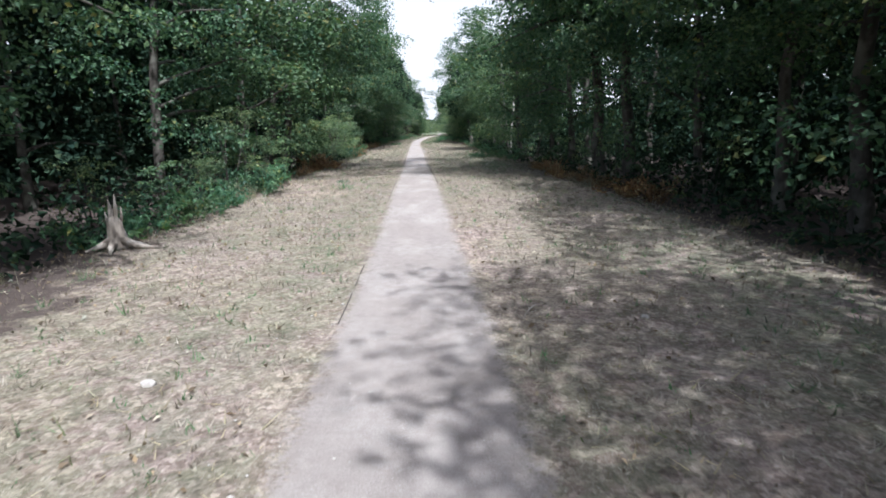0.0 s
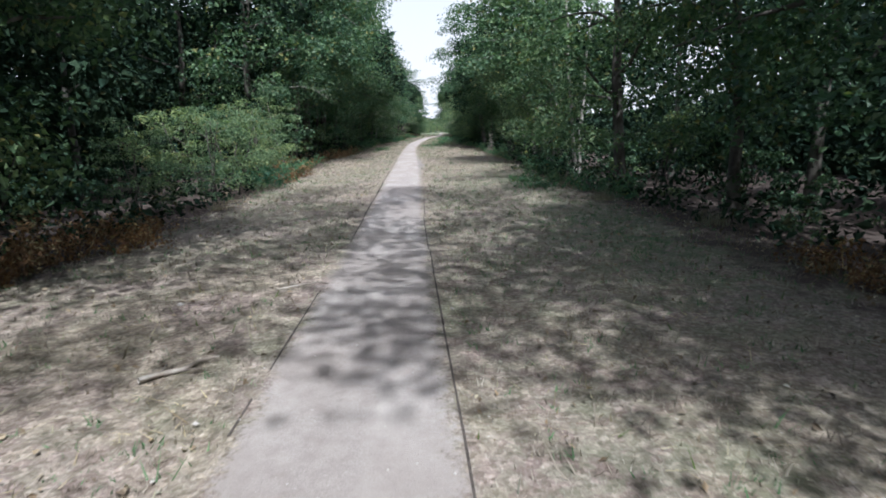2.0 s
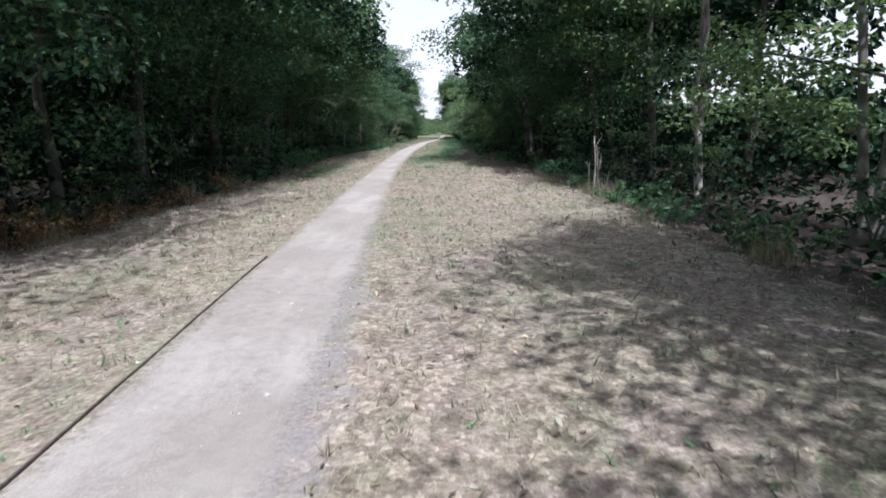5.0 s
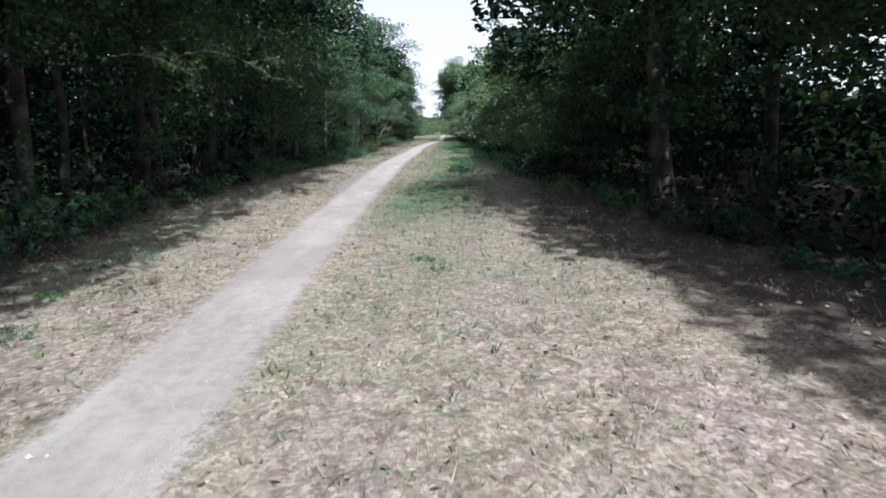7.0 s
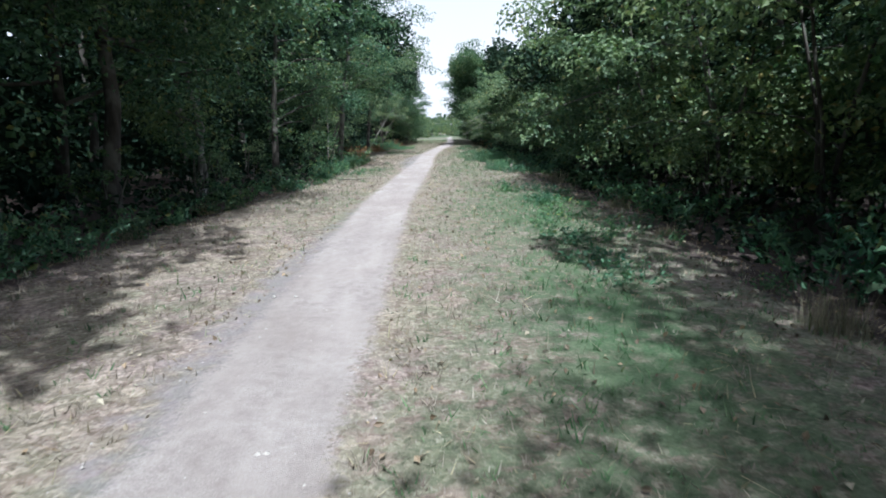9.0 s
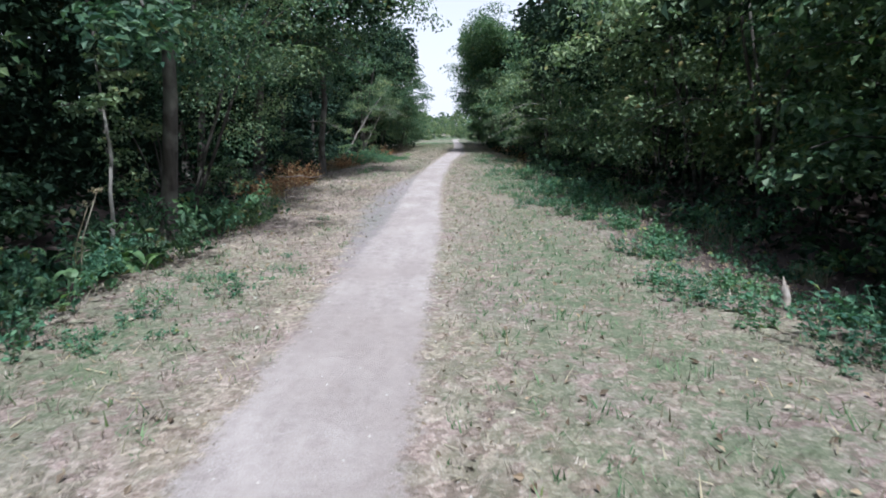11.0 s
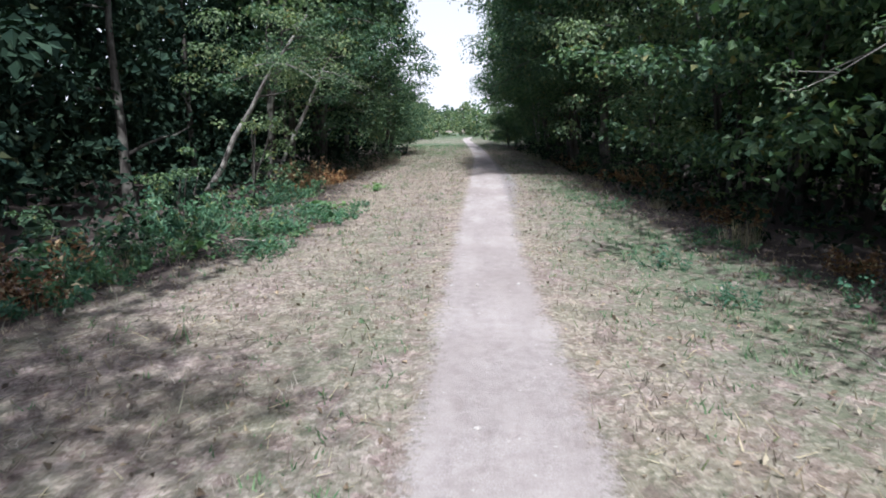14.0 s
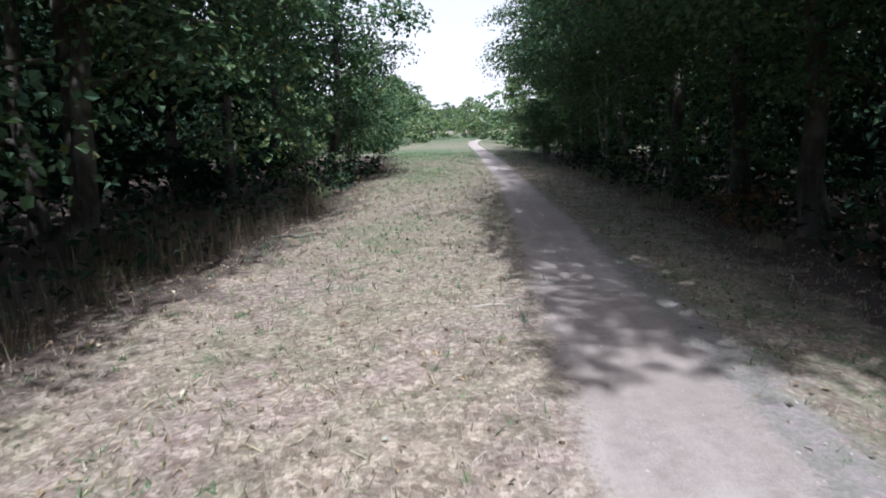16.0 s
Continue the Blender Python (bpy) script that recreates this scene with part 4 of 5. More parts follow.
def straw_clump(seed, tall, wide, count, name, label, category, group, material):
    rng = np.random.default_rng(seed)
    top = plant(name, label, category, group)
    r, a = wide * np.sqrt(rng.uniform(0, 1, count)), rng.uniform(0, 6.28, count)
    v, f = blades(rng, r * np.cos(a), r * np.sin(a), np.full(count, -0.03), tall * rng.uniform(0.4, 1.1, count), rng.uniform(0.006, 0.014, count), rng.uniform(0.03, 0.45, count))
    tagged(part("tuft", mesh_of("tuft", v, f, material), top), kind="stuff")
    return top


G_RUST, G_DRY = "withered plants along the wood's edge", "dry grass clumps"
nettles = [nettle(301, 0.30, 0.28, 12, WEED), nettle(302, 0.18, 0.22, 9, WEED), nettle(303, 0.42, 0.35, 14, WEED)]
docks = [dock(311, 12), dock(312, 9)]
rusts = [fronds(321 + k, t, w, c, RUST, "dead_bracken", "rust-brown withered bracken at the wood's edge", "bracken", G_RUST) for k, (t, w, c) in enumerate(((0.55, 0.7, 16), (0.75, 0.8, 18), (0.4, 0.7, 14)))]
brambles = [fronds(331 + k, t, w, c, WEED if k else LEAF, "bramble", "sprawling green bramble with arching stems", "bramble", "brambles at the wood's edge", 0.085, 30) for k, (t, w, c) in enumerate(((0.6, 0.9, 14), (0.45, 0.8, 12), (0.8, 1.0, 16)))]
tussocks = [straw_clump(341 + k, t, w, c, "grass_tussock", "tuft of tall dry straw-coloured grass", "grass", G_DRY, STRAW) for k, (t, w, c) in enumerate(((0.35, 0.22, 160), (0.5, 0.3, 200)))]
reeds = [straw_clump(351 + k, t, w, c, "dry_reeds", "stand of dead reed stalks with shade put into their brown", "reeds", "dead reeds at the wood's edge", REED_SHADED) for k, (t, w, c) in enumerate(((0.95, 0.5, 90), (0.75, 0.45, 80)))]

rng = np.random.default_rng(17)


def strewn(count, x0, x1, y0, y1, lo=0.7, hi=1.2):
    return [(rng.uniform(x0, x1), rng.uniform(y0, y1), rng.uniform(lo, hi), rng.uniform(0, 6.28)) for _ in range(count)]


def along(table, side, y0, y1, step, near, far, lo=0.7, hi=1.2):
    spots, y = [], y0
    while y < y1:
        spots.append((float(line(table, y)) + side * rng.uniform(near, far), y, rng.uniform(lo, hi), rng.uniform(0, 6.28)))
        y += step * rng.uniform(0.6, 1.4)
    return spots


set_down(nettles, strewn(30, -0.1, 1.3, 99.5, 109, 0.6, 1.1) + strewn(36, 0.1, 1.5, 109.5, 120, 0.7, 1.2) + strewn(30, -0.9, 0.5, 108, 121, 0.35, 0.7) + strewn(20, -0.4, 1.3, 121, 134, 0.3, 0.7) + strewn(20, 0.1, 1.4, 99.5, 110, 0.45, 0.9) + strewn(16, -5.9, -4.2, 102, 109, 0.18, 0.36) + strewn(14, -5.6, -4.6, 64, 71, 0.25, 0.5) + strewn(10, 0.3, 1.9, 100.5, 105) + strewn(10, -0.9, 0.2, 107, 112, 0.4, 0.8) + strewn(24, -0.6, 1.2, 83, 95, 0.6, 1.1)
         + strewn(14, -6.1, -4.9, 129.8, 132.2, 0.8, 1.15) + strewn(5, -5.2, -4.5, 131.5, 132.6, 0.5, 0.8) + strewn(9, -5.9, -5.2, 128.2, 129.5, 0.5, 0.85) + strewn(5, -5.0, -4.3, 132, 134.5, 0.4, 0.7) + strewn(6, -5.6, -5.0, 65.5, 69, 0.4, 0.8) + strewn(6, 1.9, 2.8, 35.5, 38.5) + strewn(3, -1.35, -1.0, 69.4, 70.4, 0.3, 0.45)
         + [(-3.3, 19.8, 0.55, 0), (-2.9, 17.5, 0.6, 0), (-2.95, 20.2, 0.3, 0), (-3.0, 18.3, 0.4, 0)] + strewn(8, -2.0, -0.2, 76, 81, 0.3, 0.6) + strewn(10, 0.2, 1.2, 119, 129, 0.4, 0.8) + strewn(8, -6.5, -5.9, 93, 101)
         + strewn(9, -5.9, -4.6, 100.5, 103, 0.35, 0.7) + strewn(4, -6.0, -5.2, 120, 123, 0.4, 0.8), rng, 0.9, 1.1, 3.0)
set_down(docks, strewn(8, -5.9, -5.0, 132.0, 133.6, 0.6, 0.85) + strewn(8, -7.5, -6.5, 101.6, 103.8, 1.2, 1.6) + strewn(9, -7.0, -6.1, 101, 104.5, 0.9, 1.3) + strewn(6, -5.2, -4.5, 135.8, 137.4, 0.5, 0.8) + strewn(5, -6.6, -6.0, 128, 131, 0.8, 1.1) + strewn(4, -5.2, -4.9, 8.5, 12, 0.7, 1.0), rng, 0.9, 1.1, 3.0)
set_down(rusts, along(VERGE_L, -1, 23.5, 30, 0.75, 0.0, 0.7) + along(VERGE_L, -1, 38, 41, 0.7, -0.1, 0.6) + along(VERGE_L, -1, 111.5, 118.5, 0.55, 0.0, 1.0) + along(VERGE_L, -1, 135.5, 140, 0.7, 0.3, 1.2)
         + along(VERGE_R, 1, 14, 26, 1.0, 0.0, 0.8) + along(VERGE_L, -1, 43, 50, 1.2, 0.2, 0.9) + along(VERGE_L, -1, 123, 127, 0.8, 0.2, 0.8) + along(VERGE_R, 1, 127, 150, 2.6, 0.8, 1.6) + along(VERGE_L, -1, 52, 62, 2.0, 0.2, 0.9), rng, 0.9, 1.1, 3.0)
set_down(brambles, [(-6.4, 134.2, 0.8, 0), (-6.7, 135.0, 0.9, 1), (-6.4, 135.7, 0.8, 2), (-7.0, 134.5, 0.9, 3), (-7.0, 136.0, 0.8, 4), (-6.3, 104.3, 1.2, 0), (-6.5, 105.6, 1.2, 2), (-6.2, 106.8, 1.0, 4)] + along(VERGE_L, -1, 9.5, 22, 0.9, 0.0, 0.9, 0.7, 1.3) + along(VERGE_L, -1, 36.5, 46, 0.9, 0.0, 0.8) + along(VERGE_L, -1, 99, 108, 0.9, 0.0, 0.9) + along(VERGE_L, -1, 126, 131, 0.9, 0.1, 0.9)
         + along(VERGE_R, 1, 33, 44, 1.3, 0.1, 0.9) + along(VERGE_R, 1, 82, 122, 1.7, 0.7, 1.5) + along(VERGE_L, -1, 84, 97, 1.6, 0.1, 0.8) + along(VERGE_L, -1, 62, 82, 2.4, 0.2, 0.9) + along(VERGE_R, 1, 50, 80, 2.4, 0.2, 0.9), rng, 0.9, 1.1, 3.0)
set_down(tussocks, along(VERGE_L, -1, 3, 136, 3.4, 0.0, 0.8) + along(VERGE_R, 1, 3, 158, 3.4, -0.2, 0.8) + strewn(6, 2.7, 3.5, 58.5, 62), rng, 0.7, 1.1, 3.0)
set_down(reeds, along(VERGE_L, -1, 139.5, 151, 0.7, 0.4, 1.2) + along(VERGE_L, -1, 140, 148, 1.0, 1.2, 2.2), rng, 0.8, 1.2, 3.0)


# ---- grass, leaf litter and grit ----
def grass_material():
    n = Nodes("grass_blades")
    hue = n.add("ShaderNodeAttribute")
    hue.attribute_name = "tone"
    shade = n.maths("ADD", n.maths("MULTIPLY", hue.outputs["Fac"], 0.7), n.maths("MULTIPLY", n.island(), 0.3))
    dry = n.ramp(shade, (0.0, (0.112, 0.094, 0.078)), (0.3, (0.245, 0.213, 0.175)), (0.7, (0.355, 0.322, 0.270)), (1.0, (0.60, 0.56, 0.485)))
    fresh = n.ramp(shade, (0.0, (0.058, 0.13, 0.058)), (0.6, (0.118, 0.222, 0.105)), (1.0, (0.225, 0.335, 0.175)))
    kind = n.add("ShaderNodeAttribute")
    kind.attribute_name = "green"
    c = n.mix(kind.outputs["Fac"], dry, fresh)
    return n.finish(c, 0.7, thin=c, thin_part=0.25, sheen=0.2)


def over_ground(seed, count, y0=-1.5, y1=172.0, beyond=0.5):
    rng = np.random.default_rng(seed)
    y = rng.uniform(y0, y1, count)
    lo, hi = line(VERGE_L, y) - beyond, line(VERGE_R, y) + beyond
    x = lo + rng.uniform(0, 1, count) * (hi - lo)
    ok = (x < line(EDGE_L, y) + 0.09 * rng.normal(size=count) + 0.1 * wobble(3 * y, 2.2 * y, 1.0)) | (x > line(EDGE_R, y) + 0.09 * rng.normal(size=count) - 0.1 * wobble(2.7 * y, 2.4 * y, 4.0))
    return rng, x[ok], y[ok]


# tufts of blades, each tuft of one height and hue
rng, x, y = over_ground(401, 56000)
keep = 0.72 + 0.3 * wobble(2.3 * x, 1.9 * y, 6.0) + 0.3 * greenness(x, y) - 0.85 * bareness(x, y) - 0.9 * np.clip(woodiness(x, y) - 0.5, 0, 1)
ok = rng.uniform(0, 1, len(x)) < keep
x, y = x[ok], y[ok]
g = greenness(x, y)
is_green = (rng.uniform(0, 1, len(x)) < 1.1 * g * (0.7 + 0.5 * wobble(1.4 * x, 1.4 * y, 1.0)) + 0.04).astype(np.float32)
tall = rng.uniform(0.032, 0.095, len(x)) * (1 + (0.15 + 0.5 * np.clip((g - 0.88) / 0.1, 0, 1)) * is_green) * (1 + 0.9 * (rng.uniform(0, 1, len(x)) < 0.06))
wide = rng.uniform(0.015, 0.06, len(x))
tone = rng.uniform(0, 1, len(x))
each = 7
bx = np.repeat(x, each) + np.repeat(wide, each) * rng.normal(size=each * len(x))
by = np.repeat(y, each) + np.repeat(wide, each) * rng.normal(size=each * len(x))
v, f = blades(rng, bx, by, ground_z(bx, by) - 0.004, np.repeat(tall, each) * rng.uniform(0.5, 1.2, len(bx)), rng.uniform(0.007, 0.016, len(bx)), rng.uniform(0.25, 0.97, len(bx)))
me = mesh_of("grass", v, f, grass_material())
me.attributes.new("green", "FLOAT", "POINT").data.foreach_set("value", np.repeat(is_green, 3 * each))
me.attributes.new("tone", "FLOAT", "POINT").data.foreach_set("value", np.repeat(tone, 3 * each).astype(np.float32))
tagged(new("grass", me), "short dry mown grass with greener blades in patches", "grass", kind="stuff")

# loose mown straw lying flat
rng, x, y = over_ground(405, 190000, beyond=0.9)
keep = 0.45 + 0.4 * wobble(1.1 * x, 0.9 * y, 9.0) - 0.4 * bareness(x, y) - 0.3 * greenness(x, y) + 0.5 * np.exp(-(((x - 0.9) / 0.9) ** 2) - ((y - 108) / 13) ** 2) + 0.5 * np.exp(-(((x - 1.2) / 1.0) ** 2) - ((y - 70) / 6) ** 2) + 0.4 * np.exp(-(((x + 5.2) / 0.9) ** 2) - ((y - 112) / 5) ** 2)
ok = rng.uniform(0, 1, len(x)) < keep
x, y = x[ok], y[ok]
v, f = blades(rng, x, y, ground_z(x, y) + 0.012, rng.uniform(0.04, 0.17, len(x)) * (1 + 0.9 * (rng.uniform(0, 1, len(x)) < 0.08)), rng.uniform(0.006, 0.013, len(x)), rng.uniform(0.95, 0.999, len(x)))
tagged(new("loose_straw", mesh_of("loose_straw", v, f, STRAW)), "loose pale straw lying over the mown verge", "straw", kind="stuff")

# single upright stalks and seed stems left by the mower
rng, x, y = over_ground(407, 42000, beyond=0.3)
keep = 0.55 + 0.5 * wobble(1.6 * x, 1.3 * y, 2.5) - 0.5 * bareness(x, y)
ok = rng.uniform(0, 1, len(x)) < keep
x, y = x[ok], y[ok]
v, f = blades(rng, x, y, ground_z(x, y) - 0.004, rng.uniform(0.05, 0.13, len(x)) * (1 + 0.8 * (rng.uniform(0, 1, len(x)) < 0.1)), rng.uniform(0.008, 0.018, len(x)), rng.uniform(0.1, 0.75, len(x)))
tagged(new("dry_stalks", mesh_of("dry_stalks", v, f, STRAW)), "single upright dry grass stalks on the verge", "grass", kind="stuff")

LITTER = leaf_material("leaf_litter", (0.10, 0.072, 0.054), (0.21, 0.155, 0.115), (0.40, 0.31, 0.23), (0.50, 0.45, 0.38), 0.08, 0.1)
rng, x, y = over_ground(402, 105000, beyond=1.6)
rim = np.minimum(x - line(VERGE_L, y), line(VERGE_R, y) - x)
ok = rng.uniform(0, 1, len(x)) < 0.26 + 0.84 * np.exp(-np.clip(rim + 0.3, 0, 9) / 0.7) + 0.5 * np.exp(-((np.minimum(np.abs(x - line(EDGE_L, y)), np.abs(x - line(EDGE_R, y))) / 0.15) ** 2)) + 0.5 * np.clip(woodiness(x, y) - 0.45, 0, 1)
x, y = x[ok], y[ok]
size = rng.uniform(0.02, 0.075, len(x))
v, f = leaves(rng, np.stack([x, y, ground_z(x, y) + 0.022], 1), rng.normal(size=(len(x), 3)) * 0.6 + [0, 0, 1], size, 0.55 * size, 0.2)
tagged(new("leaf_litter", mesh_of("leaf_litter", v, f, LITTER)), "scattered dry brown fallen leaves", "leaves", kind="stuff")

rng = np.random.default_rng(403)
y = rng.uniform(0, 165, 3200)
x = line(EDGE_L, y) + rng.uniform(-0.35, 1.3, len(y)) ** 1 * (line(EDGE_R, y) - line(EDGE_L, y))
s = rng.uniform(0.003, 0.012, len(y)) * (1 + 1.2 * (rng.uniform(0, 1, len(y)) < 0.06))
octa = np.array([(1, 0, 0), (0, 1, 0), (-1, 0, 0), (0, -1, 0), (0, 0, 0.7), (0, 0, -0.7)])
v = np.stack([x, y, 0.012 + 0.3 * s], 1)[:, None] + octa * s[:, None, None] * rng.uniform(0.7, 1.3, (len(y), 6, 1))
f = np.concatenate([6 * np.arange(len(y))[:, None] + t for t in ((0, 1, 4), (1, 2, 4), (2, 3, 4), (3, 0, 4), (1, 0, 5), (2, 1, 5), (3, 2, 5), (0, 3, 5))])
tagged(new("pebbles", mesh_of("pebbles", v.reshape(-1, 3), f, STONE)), "loose pale pebbles and grit on the path", "pebbles", kind="stuff")


# ---- deadwood and other single things ----
def stick(seed, long, thick, material, name="stick", label="", category="stick", group="", twigs=2):
    rng = np.random.default_rng(seed)
    top = tagged(new(name), label, category, group)
    pts = [Vector((long * (k / 4 - 0.5), 0.05 * long * rng.normal(), 0.004 + thick * 0.8 + 0.02 * long * abs(rng.normal()))) for k in range(5)]
    part("shaft", tube_mesh("shaft", pts, [thick, thick * 0.95, thick * 0.85, thick * 0.7, thick * 0.4], material, 6), top)
    for k in range(twigs):
        a = pts[1 + k % 3]
        w = rng.choice([-1, 1]) * rng.uniform(0.4, 1.0)
        part("twig", tube_mesh("twig", [a, a + Vector((0.25 * long * math.cos(w), 0.25 * long * math.sin(w), 0.03 * long))], [thick * 0.5, thick * 0.2], material, 4), top)
    return top


G_STICKS = "fallen twigs on the ground"
rng = np.random.default_rng(29)
twigs = [stick(501, 0.35, 0.006, BARK, "fallen_twig", "thin dark fallen twig on the ground", "twig", G_STICKS), stick(502, 0.5, 0.008, DEADWOOD, "fallen_twig", "thin pale fallen twig on the dry grass", "twig", G_STICKS), stick(503, 0.22, 0.005, BARK, "fallen_twig", "short dark twig lying on the path", "twig", G_STICKS)]
spots = along(VERGE_L, -1, 4, 155, 2.2, -0.9, 0.6) + along(VERGE_R, 1, 4, 155, 2.2, -0.9, 0.6) + along(EDGE_R, 1, 2, 150, 5, -0.5, 0.5) + along(EDGE_L, -1, 2, 150, 5, -0.5, 0.5) + strewn(14, 0.6, 1.9, 97, 101.5)
set_down(twigs, spots, rng, 0.7, 1.3, 3.0)


def lay(ob, x, y, turn, lift=0.0):
    ob.matrix_basis = Matrix.Translation((x, y, float(ground_z(x, y)) + lift)) @ Matrix.Rotation(turn, 4, "Z")


lay(stick(511, 0.58, 0.022, DEADWOOD, "dead_branch", "bleached piece of dead branch on the grass", "branch"), -2.25, 22.9, 0.75)
lay(stick(512, 0.8, 0.02, BARK, "dead_branch", "dark fallen branch at the edge of the verge", "branch", twigs=3), -4.9, 146.0, 0.35)
lay(stick(513, 1.5, 0.016, DEADWOOD, "dead_branch", "long pale dead branch lying by the bracken", "branch", twigs=3), -6.6, 113.6, -0.3, 0.35)
lay(stick(514, 1.3, 0.012, DEADWOOD, "dead_branch", "thin grey branch lying by the nettles", "branch", twigs=3), -5.9, 129.0, 0.2, 0.02)
lay(stick(515, 0.25, 0.01, BARK, "dead_branch", "small dark stick lying on the path", "branch", twigs=1), -3.6, 99.85, 0.0)
lay(stick(516, 1.1, 0.014, BARK, "dead_branch", "dark bent branch on the dry verge", "branch", twigs=2), -5.0, 97.9, 0.15)
lay(stick(517, 0.9, 0.016, DEADWOOD, "dead_branch", "pale broken branch on the verge", "branch", twigs=3), 1.35, 99.2, -0.5)


def stump():
    top = tagged(new("tree_stump"), "bleached splintered stump with spreading roots", "stump")
    part("bole", tube_mesh("bole", [(0, 0, -0.1), (0, 0.01, 0.1), (-0.02, 0.0, 0.32), (-0.03, 0.0, 0.4)], [0.15, 0.115, 0.085, 0.06], DEADWOOD, 10), top)
    for k, (dx, dy, h, r) in enumerate(((-0.06, 0.02, 0.62, 0.035), (0.03, -0.02, 0.68, 0.03), (0.06, 0.03, 0.52, 0.022), (-0.1, 0.0, 0.48, 0.02))):
        part("splinter", tube_mesh("splinter", [(dx * 0.5, dy, 0.25), (dx, dy * 1.3, h * 0.75), (dx * 1.2, dy, h)], [r, r * 0.8, r * 0.15], DEADWOOD, 5), top)
    for w, long in ((-0.25, 0.55), (0.4, 0.35), (2.6, 0.4), (3.6, 0.35), (4.8, 0.4), (1.5, 0.3)):
        part("root", tube_mesh("root", [(0.05 * math.cos(w), 0.05 * math.sin(w), 0.12), (0.5 * long * math.cos(w), 0.5 * long * math.sin(w), 0.05), (long * math.cos(w + 0.2), long * math.sin(w + 0.2), 0.01)], [0.06, 0.04, 0.012], DEADWOOD, 6), top)
    return top


stub = stump()
lay(stub, -4.95, 8.9, 0.0)
stub.matrix_basis = stub.matrix_basis @ Matrix.Scale(1.25, 4)

post = tagged(new("broken_stub"), "splintered pale wooden stub sticking up among nettles", "stub")
part("stub", tube_mesh("stub", [(0, 0, -0.1), (0.0, 0, 0.1), (-0.02, 0, 0.2)], [0.045, 0.04, 0.032], DEADWOOD, 7), post)
part("splinter", tube_mesh("splinter", [(-0.01, 0.01, 0.15), (-0.045, 0.0, 0.29)], [0.025, 0.006], DEADWOOD, 5), post)
lay(post, 0.66, 101.4, 0.0)


def seed_head(x, y, tall, heads):
    top = tagged(new("hogweed"), "tall dead hogweed stalk with brown seed heads", "weed")
    tip = Vector((0.28 * tall, 0.05, tall))
    part("stalk", tube_mesh("stalk", [(0, 0, -0.05), (0.08 * tall, 0.01, 0.5 * tall), tip], [0.012, 0.009, 0.006], STRAW, 5), top)
    for k in range(heads):
        a = 2.4 * k
        e = tip + Vector((0.06 * math.cos(a), 0.06 * math.sin(a), 0.05))
        part("ray", tube_mesh("ray", [tip, e], [0.003, 0.002], STRAW, 3), top)
        rng = np.random.default_rng(600 + k)
        c = np.array(e) + rng.normal(size=(14, 3)) * 0.014
        v, f = leaves(rng, c, rng.normal(size=(14, 3)), np.full(14, 0.022), np.full(14, 0.015))
        part("seeds", mesh_of("seeds", v, f, STRAW), top)
    lay(top, x, y, 0.0)


seed_head(-6.75, 103.0, 1.05, 7)
seed_head(-6.95, 103.2, 0.9, 5)
for k, (dx, dy, h) in enumerate(((0, 0, 1.35), (0.12, 0.2, 1.1), (-0.1, 0.1, 0.7), (0.3, -0.1, 0.5), (0.2, 0.3, 0.9))):
    ob = tagged(new("dead_stalk"), "bare bleached upright stalk beside the trees", "stalk", "bleached stalks")
    part("stalk", tube_mesh("stalk", [(0, 0, -0.05), (0.02, 0, 0.5 * h), (-0.03, 0.02, h)], [0.02, 0.016, 0.008], DEADWOOD, 5), ob)
    part("twig", tube_mesh("twig", [(0.0, 0, 0.8 * h), (0.16, 0.03, 0.98 * h)], [0.008, 0.004], DEADWOOD, 4), ob)
    lay(ob, 3.0 + dx, 60.4 + dy, 0.9 * k)
for k, (x, y, s) in enumerate(((-2.05, 3.9, 0.045), (1.9, 5.3, 0.035), (-2.6, 21.4, 0.03), (-3.0, 24.6, 0.03), (0.8, 19.6, 0.03), (1.2, 17.2, 0.025), (-2.2, 17.9, 0.02))):
    rng = np.random.default_rng(700 + k)
    ob = tagged(new("stone"), "small pale stone lying on the dry grass", "stone", "pale stones on the verge")
    bm = bmesh.new()
    bmesh.ops.create_icosphere(bm, subdivisions=2, radius=s)
    for vert in bm.verts:
        vert.co = Vector((vert.co.x * 1.2, vert.co.y, vert.co.z * 0.6)) * (1 + 0.12 * rng.normal())
    me = bpy.data.meshes.new("stone_body")
    bm.to_mesh(me)
    bm.free()
    me.materials.append(STONE)
    part("stone_body", me, ob)
    lay(ob, x, y, k, 0.01)


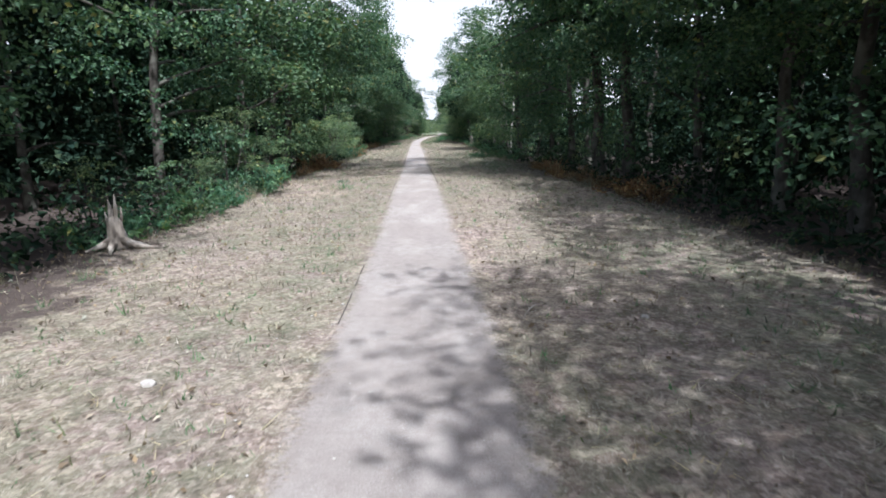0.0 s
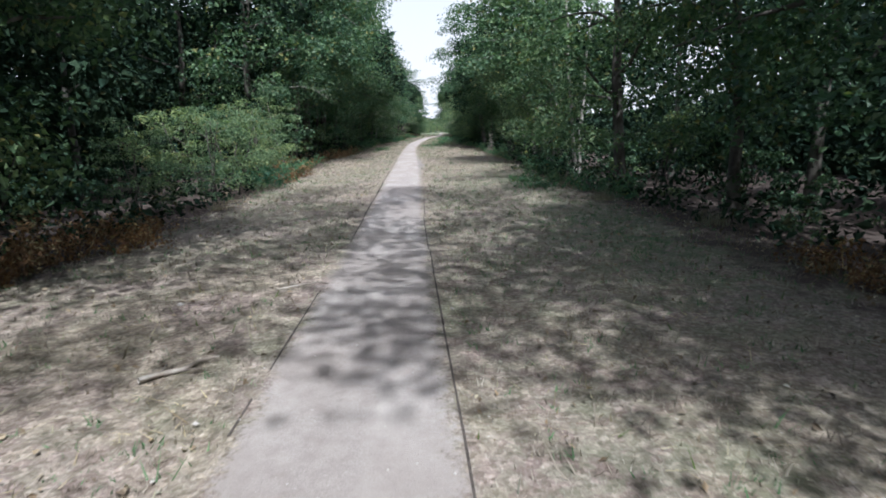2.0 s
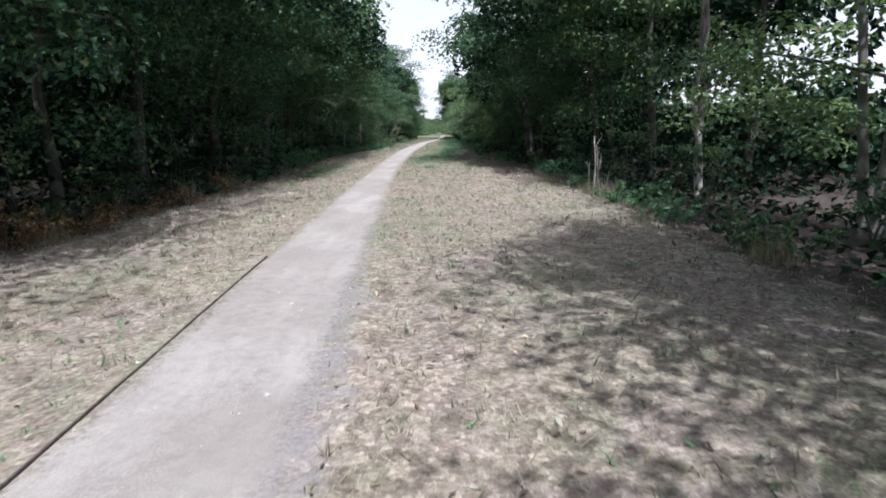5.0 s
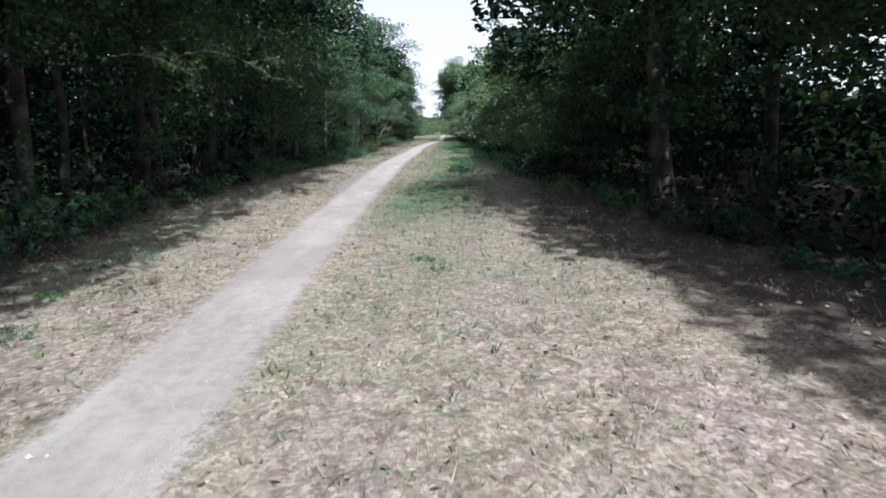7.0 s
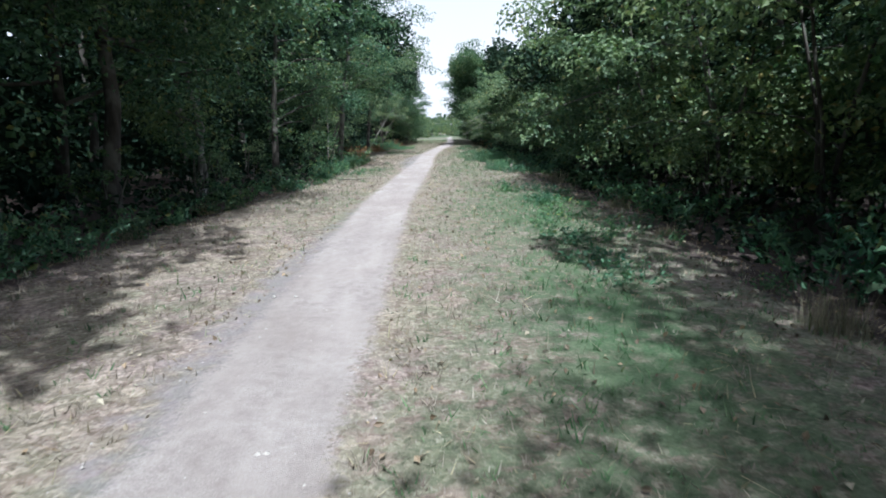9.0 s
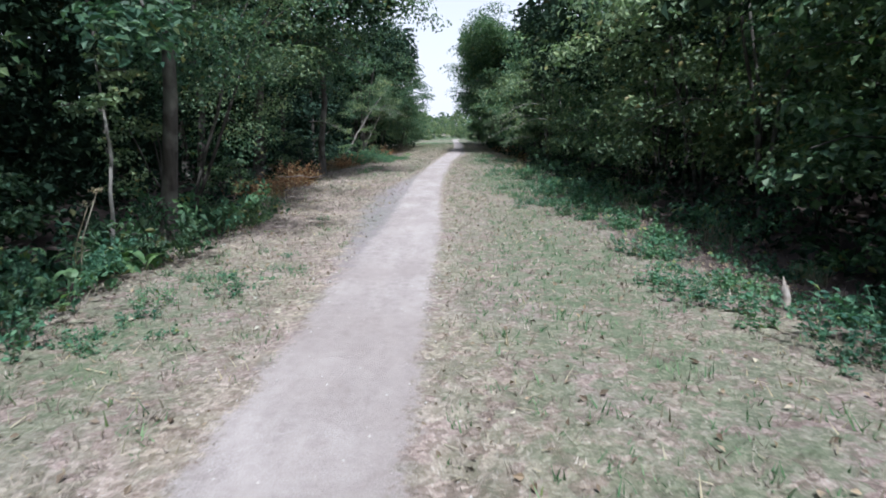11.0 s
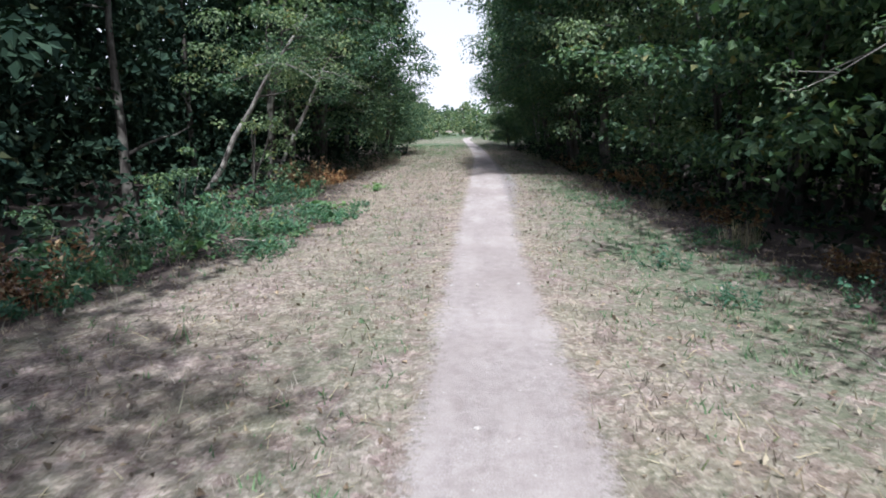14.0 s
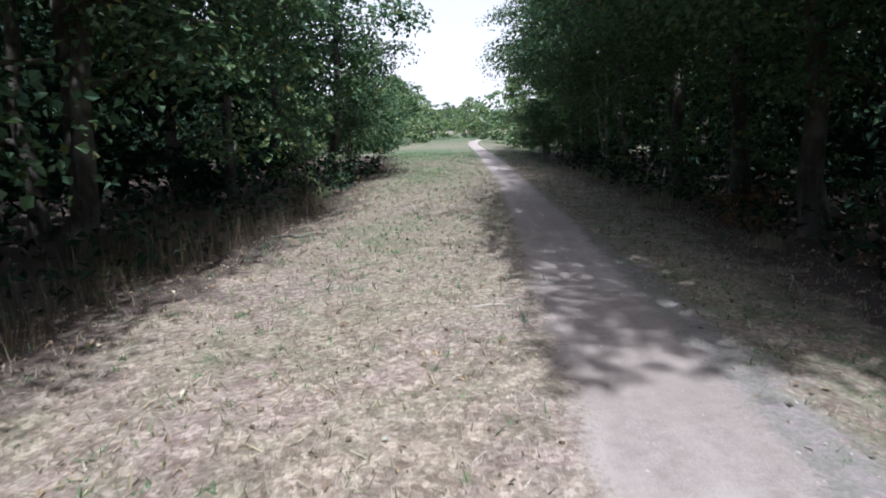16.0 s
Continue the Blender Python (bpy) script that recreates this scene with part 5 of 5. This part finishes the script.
def hanging_spray(seed, long, leafy):
    """A dead or half-bare branch with many twigs, from its butt at the origin along +x, sinking at the tip."""
    rng = np.random.default_rng(seed)
    top = tagged(new("hanging_branch"), "pale dry branch hanging out of the leaves" if not leafy else "pale branch with sparse light leaves hanging out", "branch", "branches hanging at the wood's edge")
    pts = [Vector((long * f, 0.06 * long * rng.normal() * f, 0.25 * long * f - 0.55 * long * f * f)) for f in (0, 0.25, 0.5, 0.75, 1.0)]
    part("shaft", tube_mesh("shaft", pts, [0.016, 0.013, 0.010, 0.007, 0.003], BARK_PALE, 5), top)
    ends = []
    for k in range(11):
        f = rng.uniform(0.2, 0.98) * 3.999
        j = int(f)
        a = pts[j].lerp(pts[j + 1], f - j)
        w = rng.choice([-1, 1]) * rng.uniform(0.4, 1.2)
        b = a + Vector((math.cos(w), math.sin(w), rng.uniform(-0.6, 0.5))) * long * rng.uniform(0.1, 0.26)
        c = b + Vector((math.cos(w * 0.6), math.sin(w * 0.6), rng.uniform(-0.9, 0.1))) * long * rng.uniform(0.06, 0.14)
        part("twig", tube_mesh("twig", [a, b, c], [0.005, 0.004, 0.002], BARK_PALE, 4), top)
        ends += [(np.array(b), 0.09 * long), (np.array(c), 0.1 * long)]
    v, f = clump_leaves(rng, ends, 420 if leafy else 70, 0.055, 0.5, 0.9)
    tagged(part("foliage", mesh_of("foliage", v, f, LEAF_PALE), top), kind="stuff")
    return top


for k, (x, y, z, turn, long, leafy) in enumerate(((1.2, 123.8, 1.7, 2.9, 1.3, False), (1.4, 125.2, 2.4, 3.3, 1.5, True), (1.3, 121.6, 2.2, 3.0, 1.2, True), (1.5, 120.0, 2.6, 3.2, 1.5, True), (1.4, 122.6, 1.3, 3.4, 1.1, True), (1.5, 118.6, 2.0, 2.8, 1.3, True), (2.2, 99.0, 2.6, 3.1, 1.5, True), (-6.6, 136.4, 3.1, 0.2, 1.7, True), (-6.9, 133.8, 3.0, -0.3, 1.6, True),
                                                  (-6.9, 116.6, 2.0, -0.2, 1.2, True), (-6.5, 76.2, 3.3, 0.0, 1.9, True), (-6.9, 74.0, 3.0, 0.1, 1.5, True), (-6.6, 44.0, 3.4, 0.0, 1.6, True), (-6.9, 139.2, 2.6, 0.1, 1.4, False))):
    hanging_spray(801 + k, long, leafy).matrix_basis = Matrix.Translation((x, y, z)) @ Matrix.Rotation(turn, 4, "Z")
